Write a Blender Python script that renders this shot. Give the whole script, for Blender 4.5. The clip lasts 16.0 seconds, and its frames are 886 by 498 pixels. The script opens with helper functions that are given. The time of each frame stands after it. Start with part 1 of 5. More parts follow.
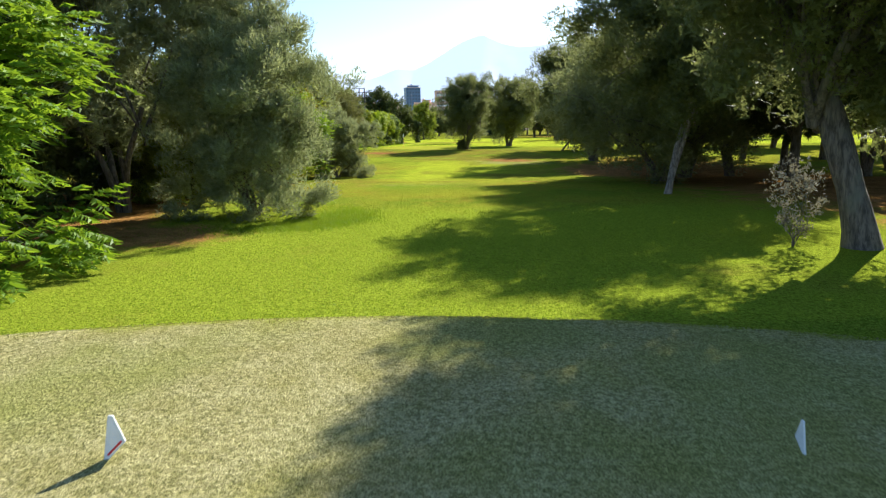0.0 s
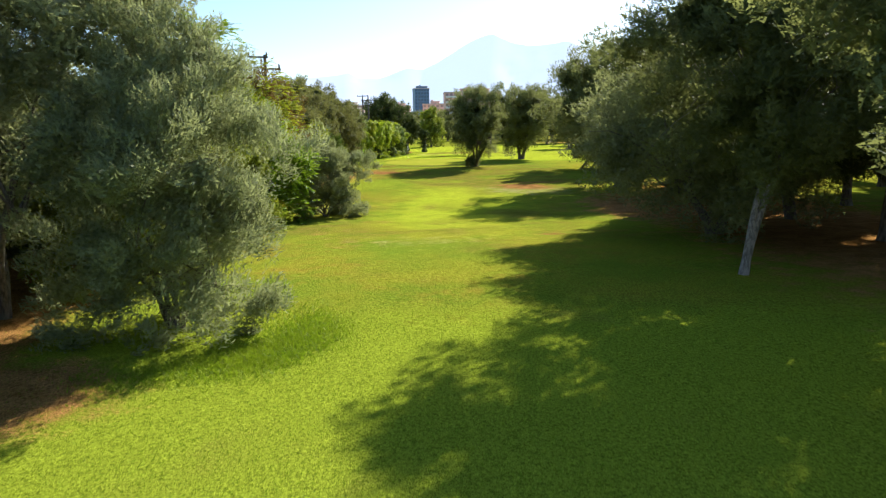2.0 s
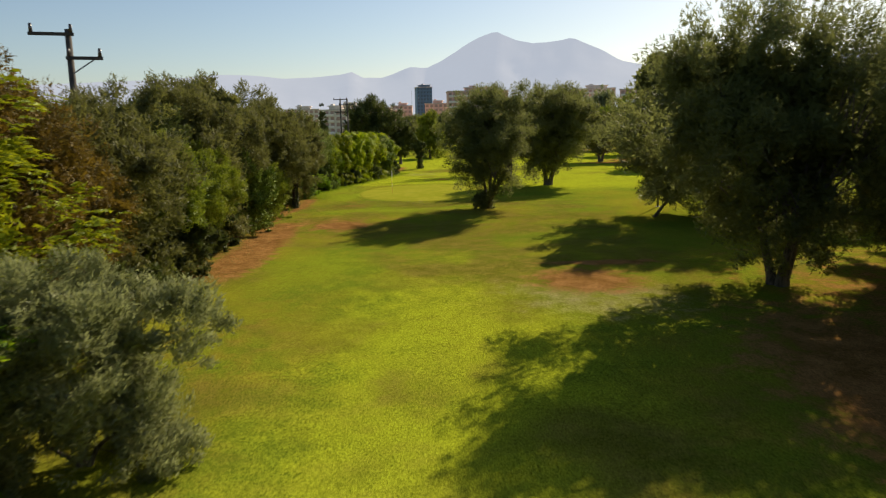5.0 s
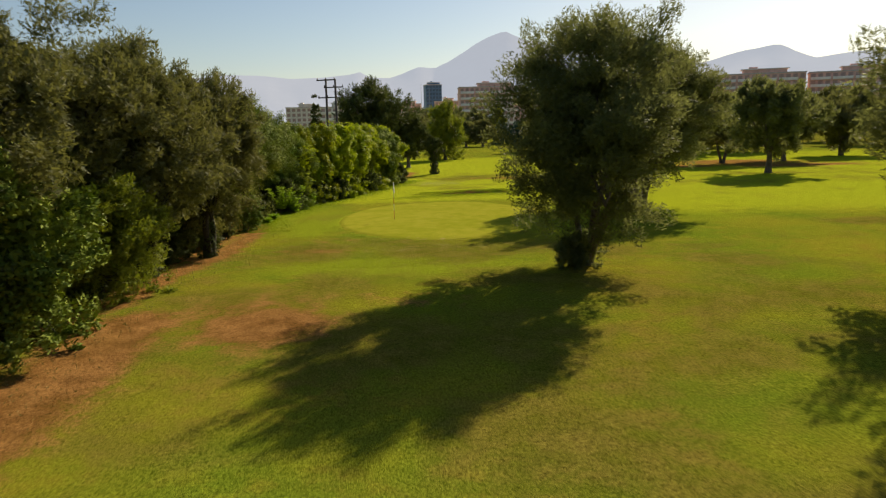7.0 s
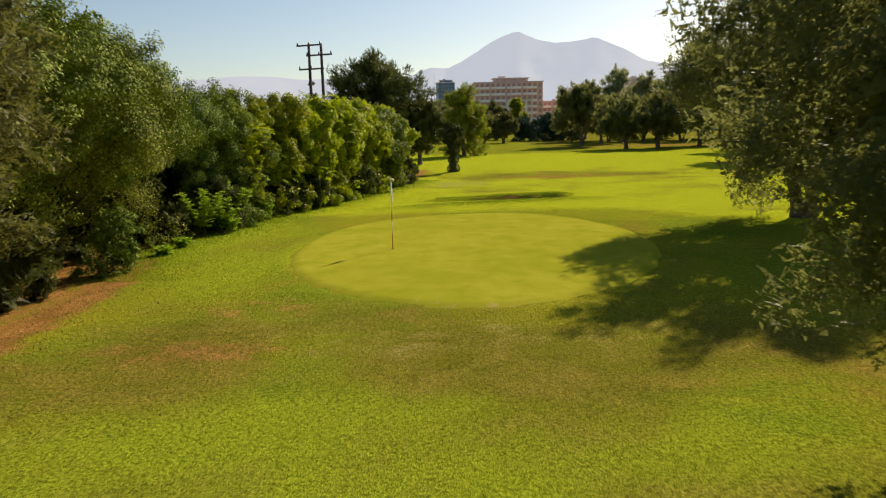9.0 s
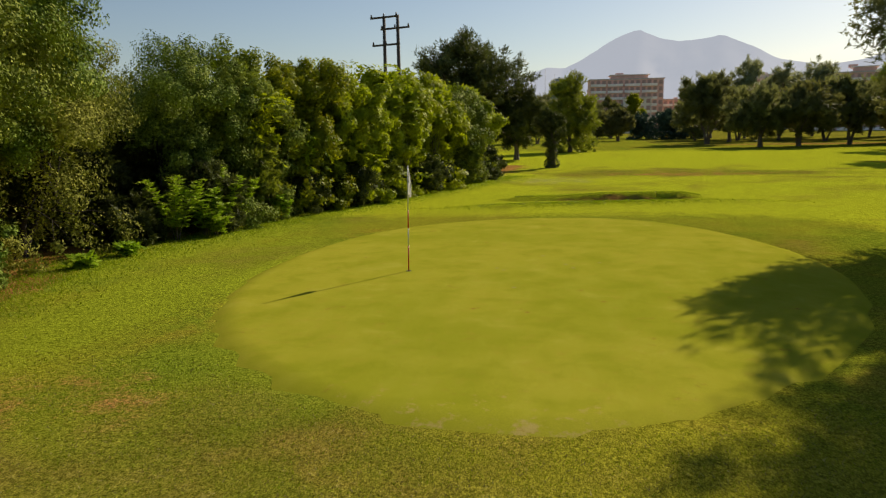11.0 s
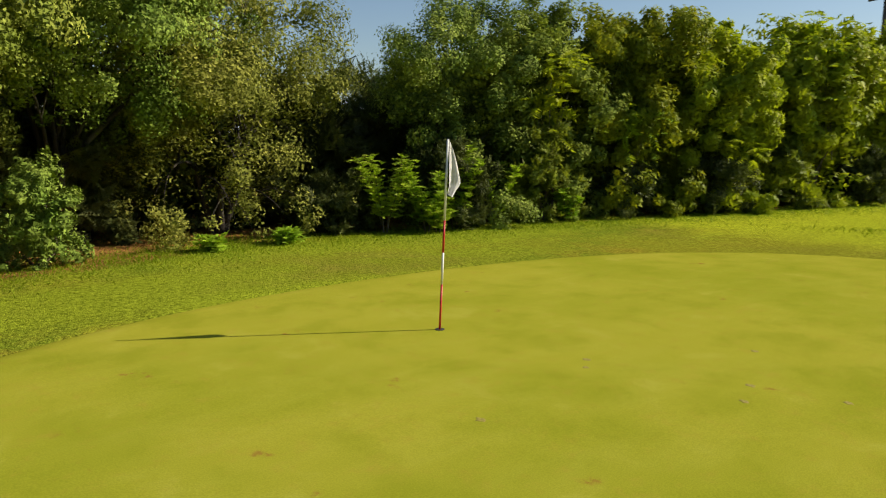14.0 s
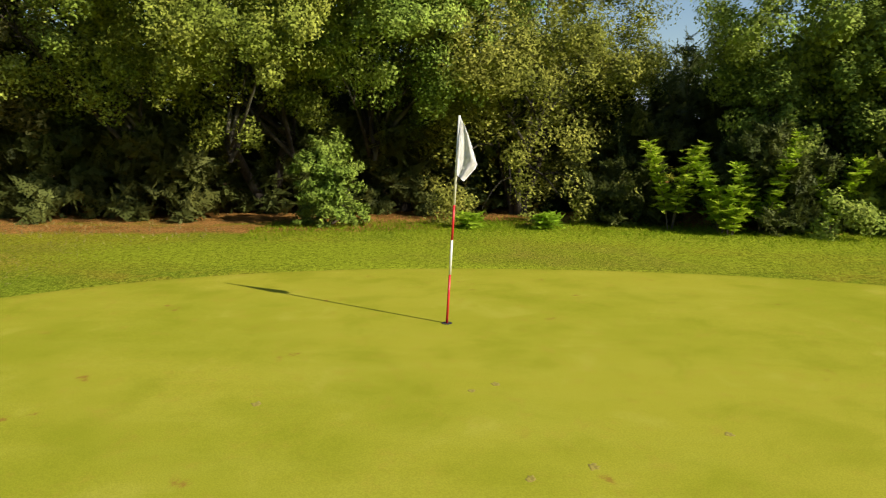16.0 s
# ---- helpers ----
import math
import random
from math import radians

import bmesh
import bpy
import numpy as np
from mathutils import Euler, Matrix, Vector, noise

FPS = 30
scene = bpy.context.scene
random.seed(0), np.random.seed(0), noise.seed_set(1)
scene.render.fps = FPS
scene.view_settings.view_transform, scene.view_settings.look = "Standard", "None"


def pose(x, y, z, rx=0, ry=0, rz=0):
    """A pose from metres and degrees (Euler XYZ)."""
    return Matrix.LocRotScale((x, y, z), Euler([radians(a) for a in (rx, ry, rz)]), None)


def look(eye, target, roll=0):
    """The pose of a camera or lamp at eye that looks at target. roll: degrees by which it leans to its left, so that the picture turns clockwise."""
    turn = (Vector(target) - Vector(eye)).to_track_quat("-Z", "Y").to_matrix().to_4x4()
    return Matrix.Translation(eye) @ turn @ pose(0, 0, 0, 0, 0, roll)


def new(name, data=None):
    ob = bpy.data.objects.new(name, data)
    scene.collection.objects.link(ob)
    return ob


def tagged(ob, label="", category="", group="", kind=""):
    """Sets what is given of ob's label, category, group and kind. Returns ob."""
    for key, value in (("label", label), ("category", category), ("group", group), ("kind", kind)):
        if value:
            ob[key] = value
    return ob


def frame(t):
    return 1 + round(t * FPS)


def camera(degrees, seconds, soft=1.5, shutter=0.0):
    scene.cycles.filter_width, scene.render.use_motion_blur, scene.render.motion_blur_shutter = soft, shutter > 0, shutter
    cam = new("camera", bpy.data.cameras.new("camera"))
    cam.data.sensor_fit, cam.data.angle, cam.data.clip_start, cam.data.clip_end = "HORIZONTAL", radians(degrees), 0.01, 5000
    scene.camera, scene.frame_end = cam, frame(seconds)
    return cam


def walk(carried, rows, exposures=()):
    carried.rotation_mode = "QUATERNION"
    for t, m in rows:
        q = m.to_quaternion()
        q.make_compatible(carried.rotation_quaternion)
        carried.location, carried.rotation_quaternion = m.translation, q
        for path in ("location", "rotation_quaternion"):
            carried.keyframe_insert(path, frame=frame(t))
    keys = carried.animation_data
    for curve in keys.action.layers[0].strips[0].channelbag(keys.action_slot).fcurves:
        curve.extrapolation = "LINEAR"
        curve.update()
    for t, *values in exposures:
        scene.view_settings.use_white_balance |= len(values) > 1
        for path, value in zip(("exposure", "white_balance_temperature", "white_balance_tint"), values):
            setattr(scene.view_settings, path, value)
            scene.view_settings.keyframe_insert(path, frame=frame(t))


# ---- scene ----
cam = camera(63.0, 16.0, soft=1.2, shutter=0.2)
METRES, EYE, TILT, LEAN, TURN = 106.6, 3.0, 0.0, 0.0, 0.0
ROWS = [
    (0.0, 0.0, 0.0, 0.0, -0.12, -9.58, 0.7),
    (0.5, 0.0006, 0.0146, 0.0038, 0.2, -9.59, 0.75),
    (1.0, 0.0013, 0.0312, 0.0079, 0.38, -9.61, 0.77),
    (1.5, 0.002, 0.0494, 0.0124, 0.55, -9.61, 0.82),
    (2.0, 0.0026, 0.0705, 0.0168, 0.61, -9.64, 0.82),
    (2.5, 0.0035, 0.0974, 0.0219, 0.64, -9.69, 0.92),
    (3.0, 0.0046, 0.1315, 0.027, 0.74, -9.74, 1.03),
    (3.5, 0.0054, 0.1721, 0.0309, 0.76, -9.74, 1.15),
    (4.0, 0.0071, 0.2216, 0.0333, 0.89, -9.78, 1.2),
    (6.5, -0.005, 0.5265, 0.0268, 1.11, -9.72, 1.46),
    (7.0, -0.013, 0.5921, 0.0228, 1.59, -9.7, 1.29),
    (7.5, -0.0216, 0.6452, 0.0177, 1.68, -9.65, 1.23),
    (8.0, -0.0274, 0.6953, 0.0146, 1.76, -9.63, 1.33),
    (10.5, -0.0205, 0.8349, 0.0011, 7.86, -9.47, 1.12),
    (11.0, -0.0177, 0.8517, -0.0004, 11.46, -9.38, 1.01),
    (11.5, -0.0141, 0.8679, -0.0017, 16.15, -9.31, 0.95),
    (12.0, -0.0097, 0.8833, -0.0027, 21.59, -9.24, 0.85),
    (12.5, -0.0051, 0.8982, -0.0037, 28.27, -9.23, 0.64),
    (13.0, -0.0008, 0.9126, -0.0047, 36.13, -9.22, 0.51),
    (13.5, 0.0036, 0.9264, -0.0053, 44.72, -9.29, 0.33),
    (14.0, 0.0085, 0.9398, -0.0063, 53.64, -9.21, 0.26),
    (14.5, 0.0124, 0.9526, -0.0066, 63.45, -9.43, 0.05),
    (15.0, 0.0154, 0.965, -0.007, 73.97, -9.6, 0.01),
    (15.5, 0.0168, 0.977, -0.0075, 84.46, -9.69, 0.02),
    (16.0, 0.0165, 0.988, -0.0078, 94.09, -9.84, 0.05),
]
walk(cam, [(t, pose(0, 0, EYE, TILT, LEAN, TURN) @ pose(METRES * x, METRES * y, METRES * z, 90 + pitch, roll, yaw)) for t, x, y, z, yaw, pitch, roll in ROWS],
     exposures=[(0.0, 1.24, 5450, 10), (1.0, 1.16, 5450, 10), (1.5, 1.02, 5500, 10), (2.0, 1.2, 5550, 10), (2.5, 1.2, 5700, 10), (3.0, 0.9, 5900, 10), (4.0, 0.45, 6400, 10), (6.5, 0.2, 6800, 11), (7.0, 0.2, 6900, 11), (7.6, 0.38, 7000, 12), (8.2, 0.48, 7000, 12), (10.5, 0.16, 6950, 12), (11.2, 0.1, 6900, 12), (12.2, 0.12, 6700, 11), (13.5, 0.34, 6500, 10), (16.0, 0.56, 6400, 10)])

# ---------------------------------------------------------------- light
SUN_AZ, SUN_EL = radians(29.2), radians(30.5)
SUN_DIR = Vector((math.sin(SUN_AZ) * math.cos(SUN_EL), math.cos(SUN_AZ) * math.cos(SUN_EL), math.sin(SUN_EL)))

world = bpy.data.worlds.new("world")
scene.world = world
world.use_nodes = True
wn = world.node_tree
sky = wn.nodes.new("ShaderNodeTexSky")
sky.sky_type = "NISHITA"
sky.sun_disc = False
sky.sun_elevation, sky.sun_rotation = SUN_EL, SUN_AZ
sky.air_density, sky.dust_density, sky.ozone_density = 1.0, 0.6, 2.0
wn.links.new(sky.outputs[0], wn.nodes["Background"].inputs[0])
wn.nodes["Background"].inputs[1].default_value = 0.077

sun_data = bpy.data.lights.new("sun", "SUN")
sun_data.energy, sun_data.angle, sun_data.color = 5.0, radians(0.6), (1.0, 0.88, 0.66)
sun = new("sun", sun_data)
sun.matrix_world = look(SUN_DIR * 200, (0, 0, 0))


# ---------------------------------------------------------------- node helpers
def material(name):
    m = bpy.data.materials.new(name)
    m.use_nodes = True
    return m, m.node_tree.nodes, m.node_tree.links


def noise_node(n, l, scale, detail=4.0, rough=0.6, vec=None, dist=0.0):
    t = n.new("ShaderNodeTexNoise")
    t.inputs["Scale"].default_value = scale
    t.inputs["Detail"].default_value = detail
    t.inputs["Roughness"].default_value = rough
    t.inputs["Distortion"].default_value = dist
    if vec is not None:
        l.new(vec, t.inputs["Vector"])
    return t.outputs["Fac"]


def mix_rgb(n, l, fac, a, b, mode="MIX"):
    x = n.new("ShaderNodeMix")
    x.data_type, x.blend_type = "RGBA", mode
    for sock, val in ((x.inputs[0], fac), (x.inputs[6], a), (x.inputs[7], b)):
        if isinstance(val, bpy.types.NodeSocket):
            l.new(val, sock)
        elif isinstance(val, (int, float)):
            sock.default_value = val
        else:
            sock.default_value = (*val, 1.0)
    return x.outputs[2]


def ramp(n, l, fac, lo, hi):
    """A smooth step of fac from lo to hi."""
    r = n.new("ShaderNodeMapRange")
    r.interpolation_type = "SMOOTHSTEP"
    r.inputs[1].default_value, r.inputs[2].default_value = lo, hi
    l.new(fac, r.inputs[0])
    return r.outputs[0]


def sums(n, l, op, a, b):
    x = n.new("ShaderNodeMath")
    x.operation = op
    for sock, val in zip(x.inputs, (a, b)):
        if isinstance(val, bpy.types.NodeSocket):
            l.new(val, sock)
        else:
            sock.default_value = val
    return x.outputs[0]


def bump(n, l, height, strength, distance):
    b = n.new("ShaderNodeBump")
    b.inputs["Strength"].default_value, b.inputs["Distance"].default_value = strength, distance
    l.new(height, b.inputs["Height"])
    return b.outputs[0]


def world_pos(n):
    return n.new("ShaderNodeNewGeometry").outputs["Position"]


# ---------------------------------------------------------------- materials
def leaf_material(name, base, tip, through_col, gloss=0.45, trans=0.35, lace=26.0, shine=0.1):
    """Two-tone foliage: each leaf differs a little, whole sprays differ more. lace: how finely a spray is cut into leaflets."""
    m, n, l = material(name)
    bsdf = n["Principled BSDF"]
    geo = n.new("ShaderNodeNewGeometry")
    isl = geo.outputs["Random Per Island"]
    big = ramp(n, l, noise_node(n, l, 0.9, 3, 0.6, geo.outputs["Position"]), 0.35, 0.68)
    col = mix_rgb(n, l, big, base, tip)
    hsv = n.new("ShaderNodeHueSaturation")
    l.new(col, hsv.inputs["Color"])
    l.new(sums(n, l, "MULTIPLY_ADD", isl, 0.95), hsv.inputs["Value"])
    hsv.inputs["Value"].links[0].from_node.inputs[2].default_value = 0.52
    l.new(sums(n, l, "MULTIPLY_ADD", n.new("ShaderNodeObjectInfo").outputs["Random"], 0.035), hsv.inputs["Hue"])
    hsv.inputs["Hue"].links[0].from_node.inputs[2].default_value = 0.482
    l.new(hsv.outputs[0], bsdf.inputs["Base Color"])
    bsdf.inputs["Roughness"].default_value = gloss
    bsdf.inputs["Specular IOR Level"].default_value = shine
    tr = n.new("ShaderNodeBsdfTranslucent")
    l.new(mix_rgb(n, l, isl, through_col, [c * 0.6 for c in through_col]), tr.inputs[0])
    mx = n.new("ShaderNodeMixShader")
    mx.inputs[0].default_value = trans
    l.new(bsdf.outputs[0], mx.inputs[1])
    l.new(tr.outputs[0], mx.inputs[2])
    out = mx.outputs[0]
    if lace:
        cut = noise_node(n, l, lace, 1.0, 0.5, geo.outputs["Position"])
        gap = sums(n, l, "GREATER_THAN", cut, 0.535)
        cl = n.new("ShaderNodeBsdfTransparent")
        mg = n.new("ShaderNodeMixShader")
        l.new(gap, mg.inputs[0])
        l.new(out, mg.inputs[1])
        l.new(cl.outputs[0], mg.inputs[2])
        out = mg.outputs[0]
    l.new(out, n["Material Output"].inputs[0])
    return m


OLIVE = leaf_material("olive_leaf", (0.092, 0.107, 0.032), (0.18, 0.195, 0.066), (0.29, 0.31, 0.09), 0.6, 0.45)
GREYLEAF = leaf_material("grey_green_leaf", (0.185, 0.21, 0.098), (0.33, 0.35, 0.175), (0.40, 0.43, 0.17), 0.6, 0.42)
DULLOLIVE = leaf_material("dull_olive_leaf", (0.105, 0.112, 0.04), (0.21, 0.21, 0.075), (0.26, 0.26, 0.06), 0.6, 0.36)
SOFTOLIVE = leaf_material("soft_olive_leaf", (0.125, 0.14, 0.058), (0.24, 0.255, 0.11), (0.38, 0.40, 0.14), 0.6, 0.45)
BROAD = leaf_material("broad_leaf", (0.13, 0.175, 0.021), (0.30, 0.33, 0.05), (0.32, 0.38, 0.025), 0.5, 0.36)
BRIGHT = leaf_material("bright_leaf", (0.11, 0.19, 0.011), (0.20, 0.28, 0.02), (0.34, 0.48, 0.015), 0.5, 0.42, 0)
YELLOW = leaf_material("yellowing_leaf", (0.19, 0.23, 0.012), (0.34, 0.36, 0.024), (0.44, 0.46, 0.015), 0.5, 0.40, 0)
RUSTY = leaf_material("rusty_leaf", (0.12, 0.09, 0.025), (0.22, 0.14, 0.04), (0.26, 0.17, 0.02), 0.6, 0.3)
DARKLEAF = leaf_material("dark_leaf", (0.05, 0.07, 0.018), (0.12, 0.14, 0.037), (0.12, 0.15, 0.03), 0.55, 0.3)
TEALLEAF = leaf_material("blue_green_leaf", (0.045, 0.085, 0.06), (0.09, 0.14, 0.09), (0.06, 0.11, 0.06), 0.55, 0.2)


GRASSBLADE = leaf_material("grass_blade", (0.16, 0.245, 0.006), (0.24, 0.29, 0.012), (0.30, 0.42, 0.01), 0.6, 0.4, 0)
DRYBLADE = leaf_material("dry_blade", (0.22, 0.19, 0.06), (0.36, 0.31, 0.13), (0.34, 0.30, 0.08), 0.7, 0.3, 0)


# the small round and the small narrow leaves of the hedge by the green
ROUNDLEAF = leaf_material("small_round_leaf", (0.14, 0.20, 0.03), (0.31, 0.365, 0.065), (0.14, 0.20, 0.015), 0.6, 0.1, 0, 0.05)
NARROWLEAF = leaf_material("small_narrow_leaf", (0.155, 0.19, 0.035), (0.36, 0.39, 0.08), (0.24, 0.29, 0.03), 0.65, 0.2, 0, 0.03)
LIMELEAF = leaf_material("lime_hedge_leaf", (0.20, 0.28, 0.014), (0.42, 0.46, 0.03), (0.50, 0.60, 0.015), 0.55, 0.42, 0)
SAPLINGLEAF = leaf_material("sapling_leaf", (0.26, 0.39, 0.025), (0.40, 0.52, 0.045), (0.40, 0.62, 0.02), 0.55, 0.4, 0)
DRYHEAD = leaf_material("dry_flower_head", (0.20, 0.17, 0.12), (0.34, 0.30, 0.22), (0.25, 0.22, 0.14), 0.7, 0.3, 0)
HEARTLEAF = leaf_material("dark_hedge_leaf", (0.12, 0.175, 0.03), (0.29, 0.36, 0.055), (0.26, 0.33, 0.03), 0.65, 0.28, 0, 0.03)
INNER = {}
for lm in (OLIVE, SOFTOLIVE, GREYLEAF, DARKLEAF, DULLOLIVE):
    # the whole leaves of the crown's inside, not cut into sprays
    inner = lm.copy()
    inner.name = lm.name + "_inside"
    it = inner.node_tree
    shade = [k for k in it.nodes if k.type == "MIX_SHADER"][0]
    it.links.new(shade.outputs[0], it.nodes["Material Output"].inputs[0])
    INNER[lm.name] = inner


def bark_material(name, dark, light):
    m, n, l = material(name)
    pos = n.new("ShaderNodeTexCoord").outputs["Object"]
    mp = n.new("ShaderNodeMapping")
    mp.inputs["Scale"].default_value = (9.0, 9.0, 1.6)
    l.new(pos, mp.inputs["Vector"])
    f = noise_node(n, l, 1.6, 6, 0.65, mp.outputs[0], 0.4)
    patch = noise_node(n, l, 1.2, 2, 0.5, pos)
    col = mix_rgb(n, l, ramp(n, l, f, 0.32, 0.68), dark, light)
    col = mix_rgb(n, l, ramp(n, l, patch, 0.5, 0.75), col, (0.16, 0.15, 0.11))
    b = n["Principled BSDF"]
    l.new(col, b.inputs["Base Color"])
    b.inputs["Roughness"].default_value = 0.9
    l.new(bump(n, l, f, 0.8, 0.04), b.inputs["Normal"])
    return m


BARK = bark_material("olive_bark", (0.045, 0.036, 0.028), (0.20, 0.16, 0.12))
PALEBARK = bark_material("pale_bark", (0.12, 0.095, 0.07), (0.38, 0.31, 0.25))
# hedge trunks: the shade under the crowns is put into this near-black bark
SHADEDBARK = bark_material("shaded_bark", (0.012, 0.010, 0.008), (0.04, 0.032, 0.024))


def ground_material():
    m, n, l = material("mown_grass")
    p = world_pos(n)
    def attr(name):
        a = n.new("ShaderNodeAttribute")
        a.attribute_name = name
        return a.outputs["Fac"]
    broad = noise_node(n, l, 0.16, 4, 0.6, p)
    mid = noise_node(n, l, 1.1, 5, 0.65, p)
    patchy = noise_node(n, l, 0.17, 3, 0.55, p, 0.6)
    patchy2 = sums(n, l, "MULTIPLY_ADD", noise_node(n, l, 0.23, 4, 0.55, p, 0.4), 2.4)
    patchy2.node.inputs[2].default_value = -0.7
    fine = noise_node(n, l, 16.0, 4, 0.7, p)
    blade = noise_node(n, l, 50.0, 3, 0.7, p)
    grass = mix_rgb(n, l, ramp(n, l, broad, 0.34, 0.66), (0.16, 0.212, 0.018), (0.25, 0.248, 0.022))
    grass = mix_rgb(n, l, sums(n, l, "MULTIPLY", sums(n, l, "MULTIPLY", ramp(n, l, mid, 0.42, 0.72), ramp(n, l, patchy, 0.4, 0.62)), 0.75), grass, (0.29, 0.20, 0.03))
    dry = mix_rgb(n, l, ramp(n, l, mid, 0.3, 0.7), (0.30, 0.262, 0.105), (0.40, 0.355, 0.18))
    dry = mix_rgb(n, l, sums(n, l, "MULTIPLY", ramp(n, l, fine, 0.62, 0.38), 0.6), dry, (0.215, 0.20, 0.06))
    dry = mix_rgb(n, l, sums(n, l, "MULTIPLY", ramp(n, l, broad, 0.46, 0.6), 0.6), dry, (0.22, 0.235, 0.055))
    soil = mix_rgb(n, l, ramp(n, l, mid, 0.3, 0.7), (0.20, 0.088, 0.03), (0.36, 0.175, 0.065))
    breakup = sums(n, l, "ADD", sums(n, l, "MULTIPLY", sums(n, l, "SUBTRACT", mid, 0.5), 1.0),
                   sums(n, l, "MULTIPLY", sums(n, l, "SUBTRACT", fine, 0.5), 0.8))
    def zone(name, lo, hi):
        return ramp(n, l, sums(n, l, "ADD", attr(name), breakup), lo, hi)
    col = mix_rgb(n, l, zone("lush", 0.35, 0.75), grass, (0.228, 0.275, 0.02))
    # brighter grass colour, which also carries the glow of backlit blades
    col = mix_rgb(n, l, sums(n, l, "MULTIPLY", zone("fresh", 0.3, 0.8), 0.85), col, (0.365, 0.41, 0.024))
    tired = mix_rgb(n, l, ramp(n, l, mid, 0.3, 0.7), (0.135, 0.125, 0.017), (0.215, 0.17, 0.036))
    col = mix_rgb(n, l, sums(n, l, "MULTIPLY", ramp(n, l, sums(n, l, "ADD", attr("tired"), sums(n, l, "ADD", sums(n, l, "SUBTRACT", patchy2, 0.5), sums(n, l, "MULTIPLY", breakup, 0.6))), 0.1, 0.9), 0.85), col, tired)
    col = mix_rgb(n, l, zone("dry", 0.25, 0.8), col, dry)
    col = mix_rgb(n, l, sums(n, l, "MULTIPLY", zone("soil", 0.35, 0.75), 0.9), col, soil)
    fleck = mix_rgb(n, l, ramp(n, l, blade, 0.34, 0.68), (0.45, 0.46, 0.42), (1.48, 1.47, 1.42))
    col = mix_rgb(n, l, 1.0, col, fleck, "MULTIPLY")
    tuft = mix_rgb(n, l, ramp(n, l, fine, 0.28, 0.62), (0.5, 0.52, 0.5), (1.28, 1.28, 1.26))
    # the close-cut dry tee is the smoother
    even = sums(n, l, "SUBTRACT", 1.0, sums(n, l, "MULTIPLY", attr("dry"), 0.55))
    col = mix_rgb(n, l, even, col, tuft, "MULTIPLY")
    b = n["Principled BSDF"]
    l.new(col, b.inputs["Base Color"])
    b.inputs["Roughness"].default_value = 0.75
    b.inputs["Specular IOR Level"].default_value = 0.0
    h = sums(n, l, "ADD", sums(n, l, "MULTIPLY", fine, 0.7), sums(n, l, "MULTIPLY", blade, 0.5))
    l.new(bump(n, l, h, 0.8, 0.04), b.inputs["Normal"])
    return m


def green_material():
    m, n, l = material("putting_grass")
    p = world_pos(n)
    mp = n.new("ShaderNodeMapping")
    mp.inputs["Rotation"].default_value = (0, 0, 0.35)
    mp.inputs["Scale"].default_value = (1.0, 0.32, 1.0)
    l.new(p, mp.inputs["Vector"])
    a = noise_node(n, l, 0.35, 4, 0.6, p)
    streak = noise_node(n, l, 2.2, 5, 0.65, mp.outputs[0], 0.5)
    f = noise_node(n, l, 5.0, 5, 0.7, p)
    g = noise_node(n, l, 90.0, 2, 0.6, p)
    spots = noise_node(n, l, 2.6, 2, 0.5, p)
    col = mix_rgb(n, l, ramp(n, l, a, 0.35, 0.65), (0.284, 0.300, 0.023), (0.338, 0.332, 0.032))
    col = mix_rgb(n, l, sums(n, l, "MULTIPLY", ramp(n, l, streak, 0.45, 0.72), 0.12), col, (0.42, 0.42, 0.07))
    col = mix_rgb(n, l, sums(n, l, "MULTIPLY", ramp(n, l, streak, 0.5, 0.28), 0.16), col, (0.225, 0.265, 0.018))
    col = mix_rgb(n, l, sums(n, l, "MULTIPLY", ramp(n, l, f, 0.5, 0.78), 0.45), col, (0.35, 0.265, 0.038))
    mottle = noise_node(n, l, 1.4, 5, 0.62, p, 0.3)
    col = mix_rgb(n, l, sums(n, l, "MULTIPLY", ramp(n, l, mottle, 0.52, 0.3), 0.5), col, (0.235, 0.26, 0.016))
    col = mix_rgb(n, l, sums(n, l, "MULTIPLY", ramp(n, l, mottle, 0.56, 0.74), 0.4), col, (0.40, 0.385, 0.06))
    scar = sums(n, l, "MULTIPLY", ramp(n, l, spots, 0.66, 0.74), ramp(n, l, f, 0.5, 0.62))
    col = mix_rgb(n, l, sums(n, l, "MULTIPLY", scar, 0.7), col, (0.26, 0.13, 0.03))
    edge = n.new("ShaderNodeAttribute")
    edge.attribute_name = "worn"
    bare = ramp(n, l, sums(n, l, "ADD", edge.outputs["Fac"], sums(n, l, "MULTIPLY", sums(n, l, "SUBTRACT", f, 0.5), 1.8)), 0.55, 0.85)
    col = mix_rgb(n, l, bare, col, (0.40, 0.335, 0.10))
    fleck = mix_rgb(n, l, ramp(n, l, g, 0.3, 0.7), (0.88, 0.88, 0.88), (1.08, 1.08, 1.08))
    col = mix_rgb(n, l, 1.0, col, fleck, "MULTIPLY")
    b = n["Principled BSDF"]
    l.new(col, b.inputs["Base Color"])
    b.inputs["Roughness"].default_value = 0.7
    b.inputs["Specular IOR Level"].default_value = 0.0
    l.new(bump(n, l, g, 0.2, 0.01), b.inputs["Normal"])
    return m


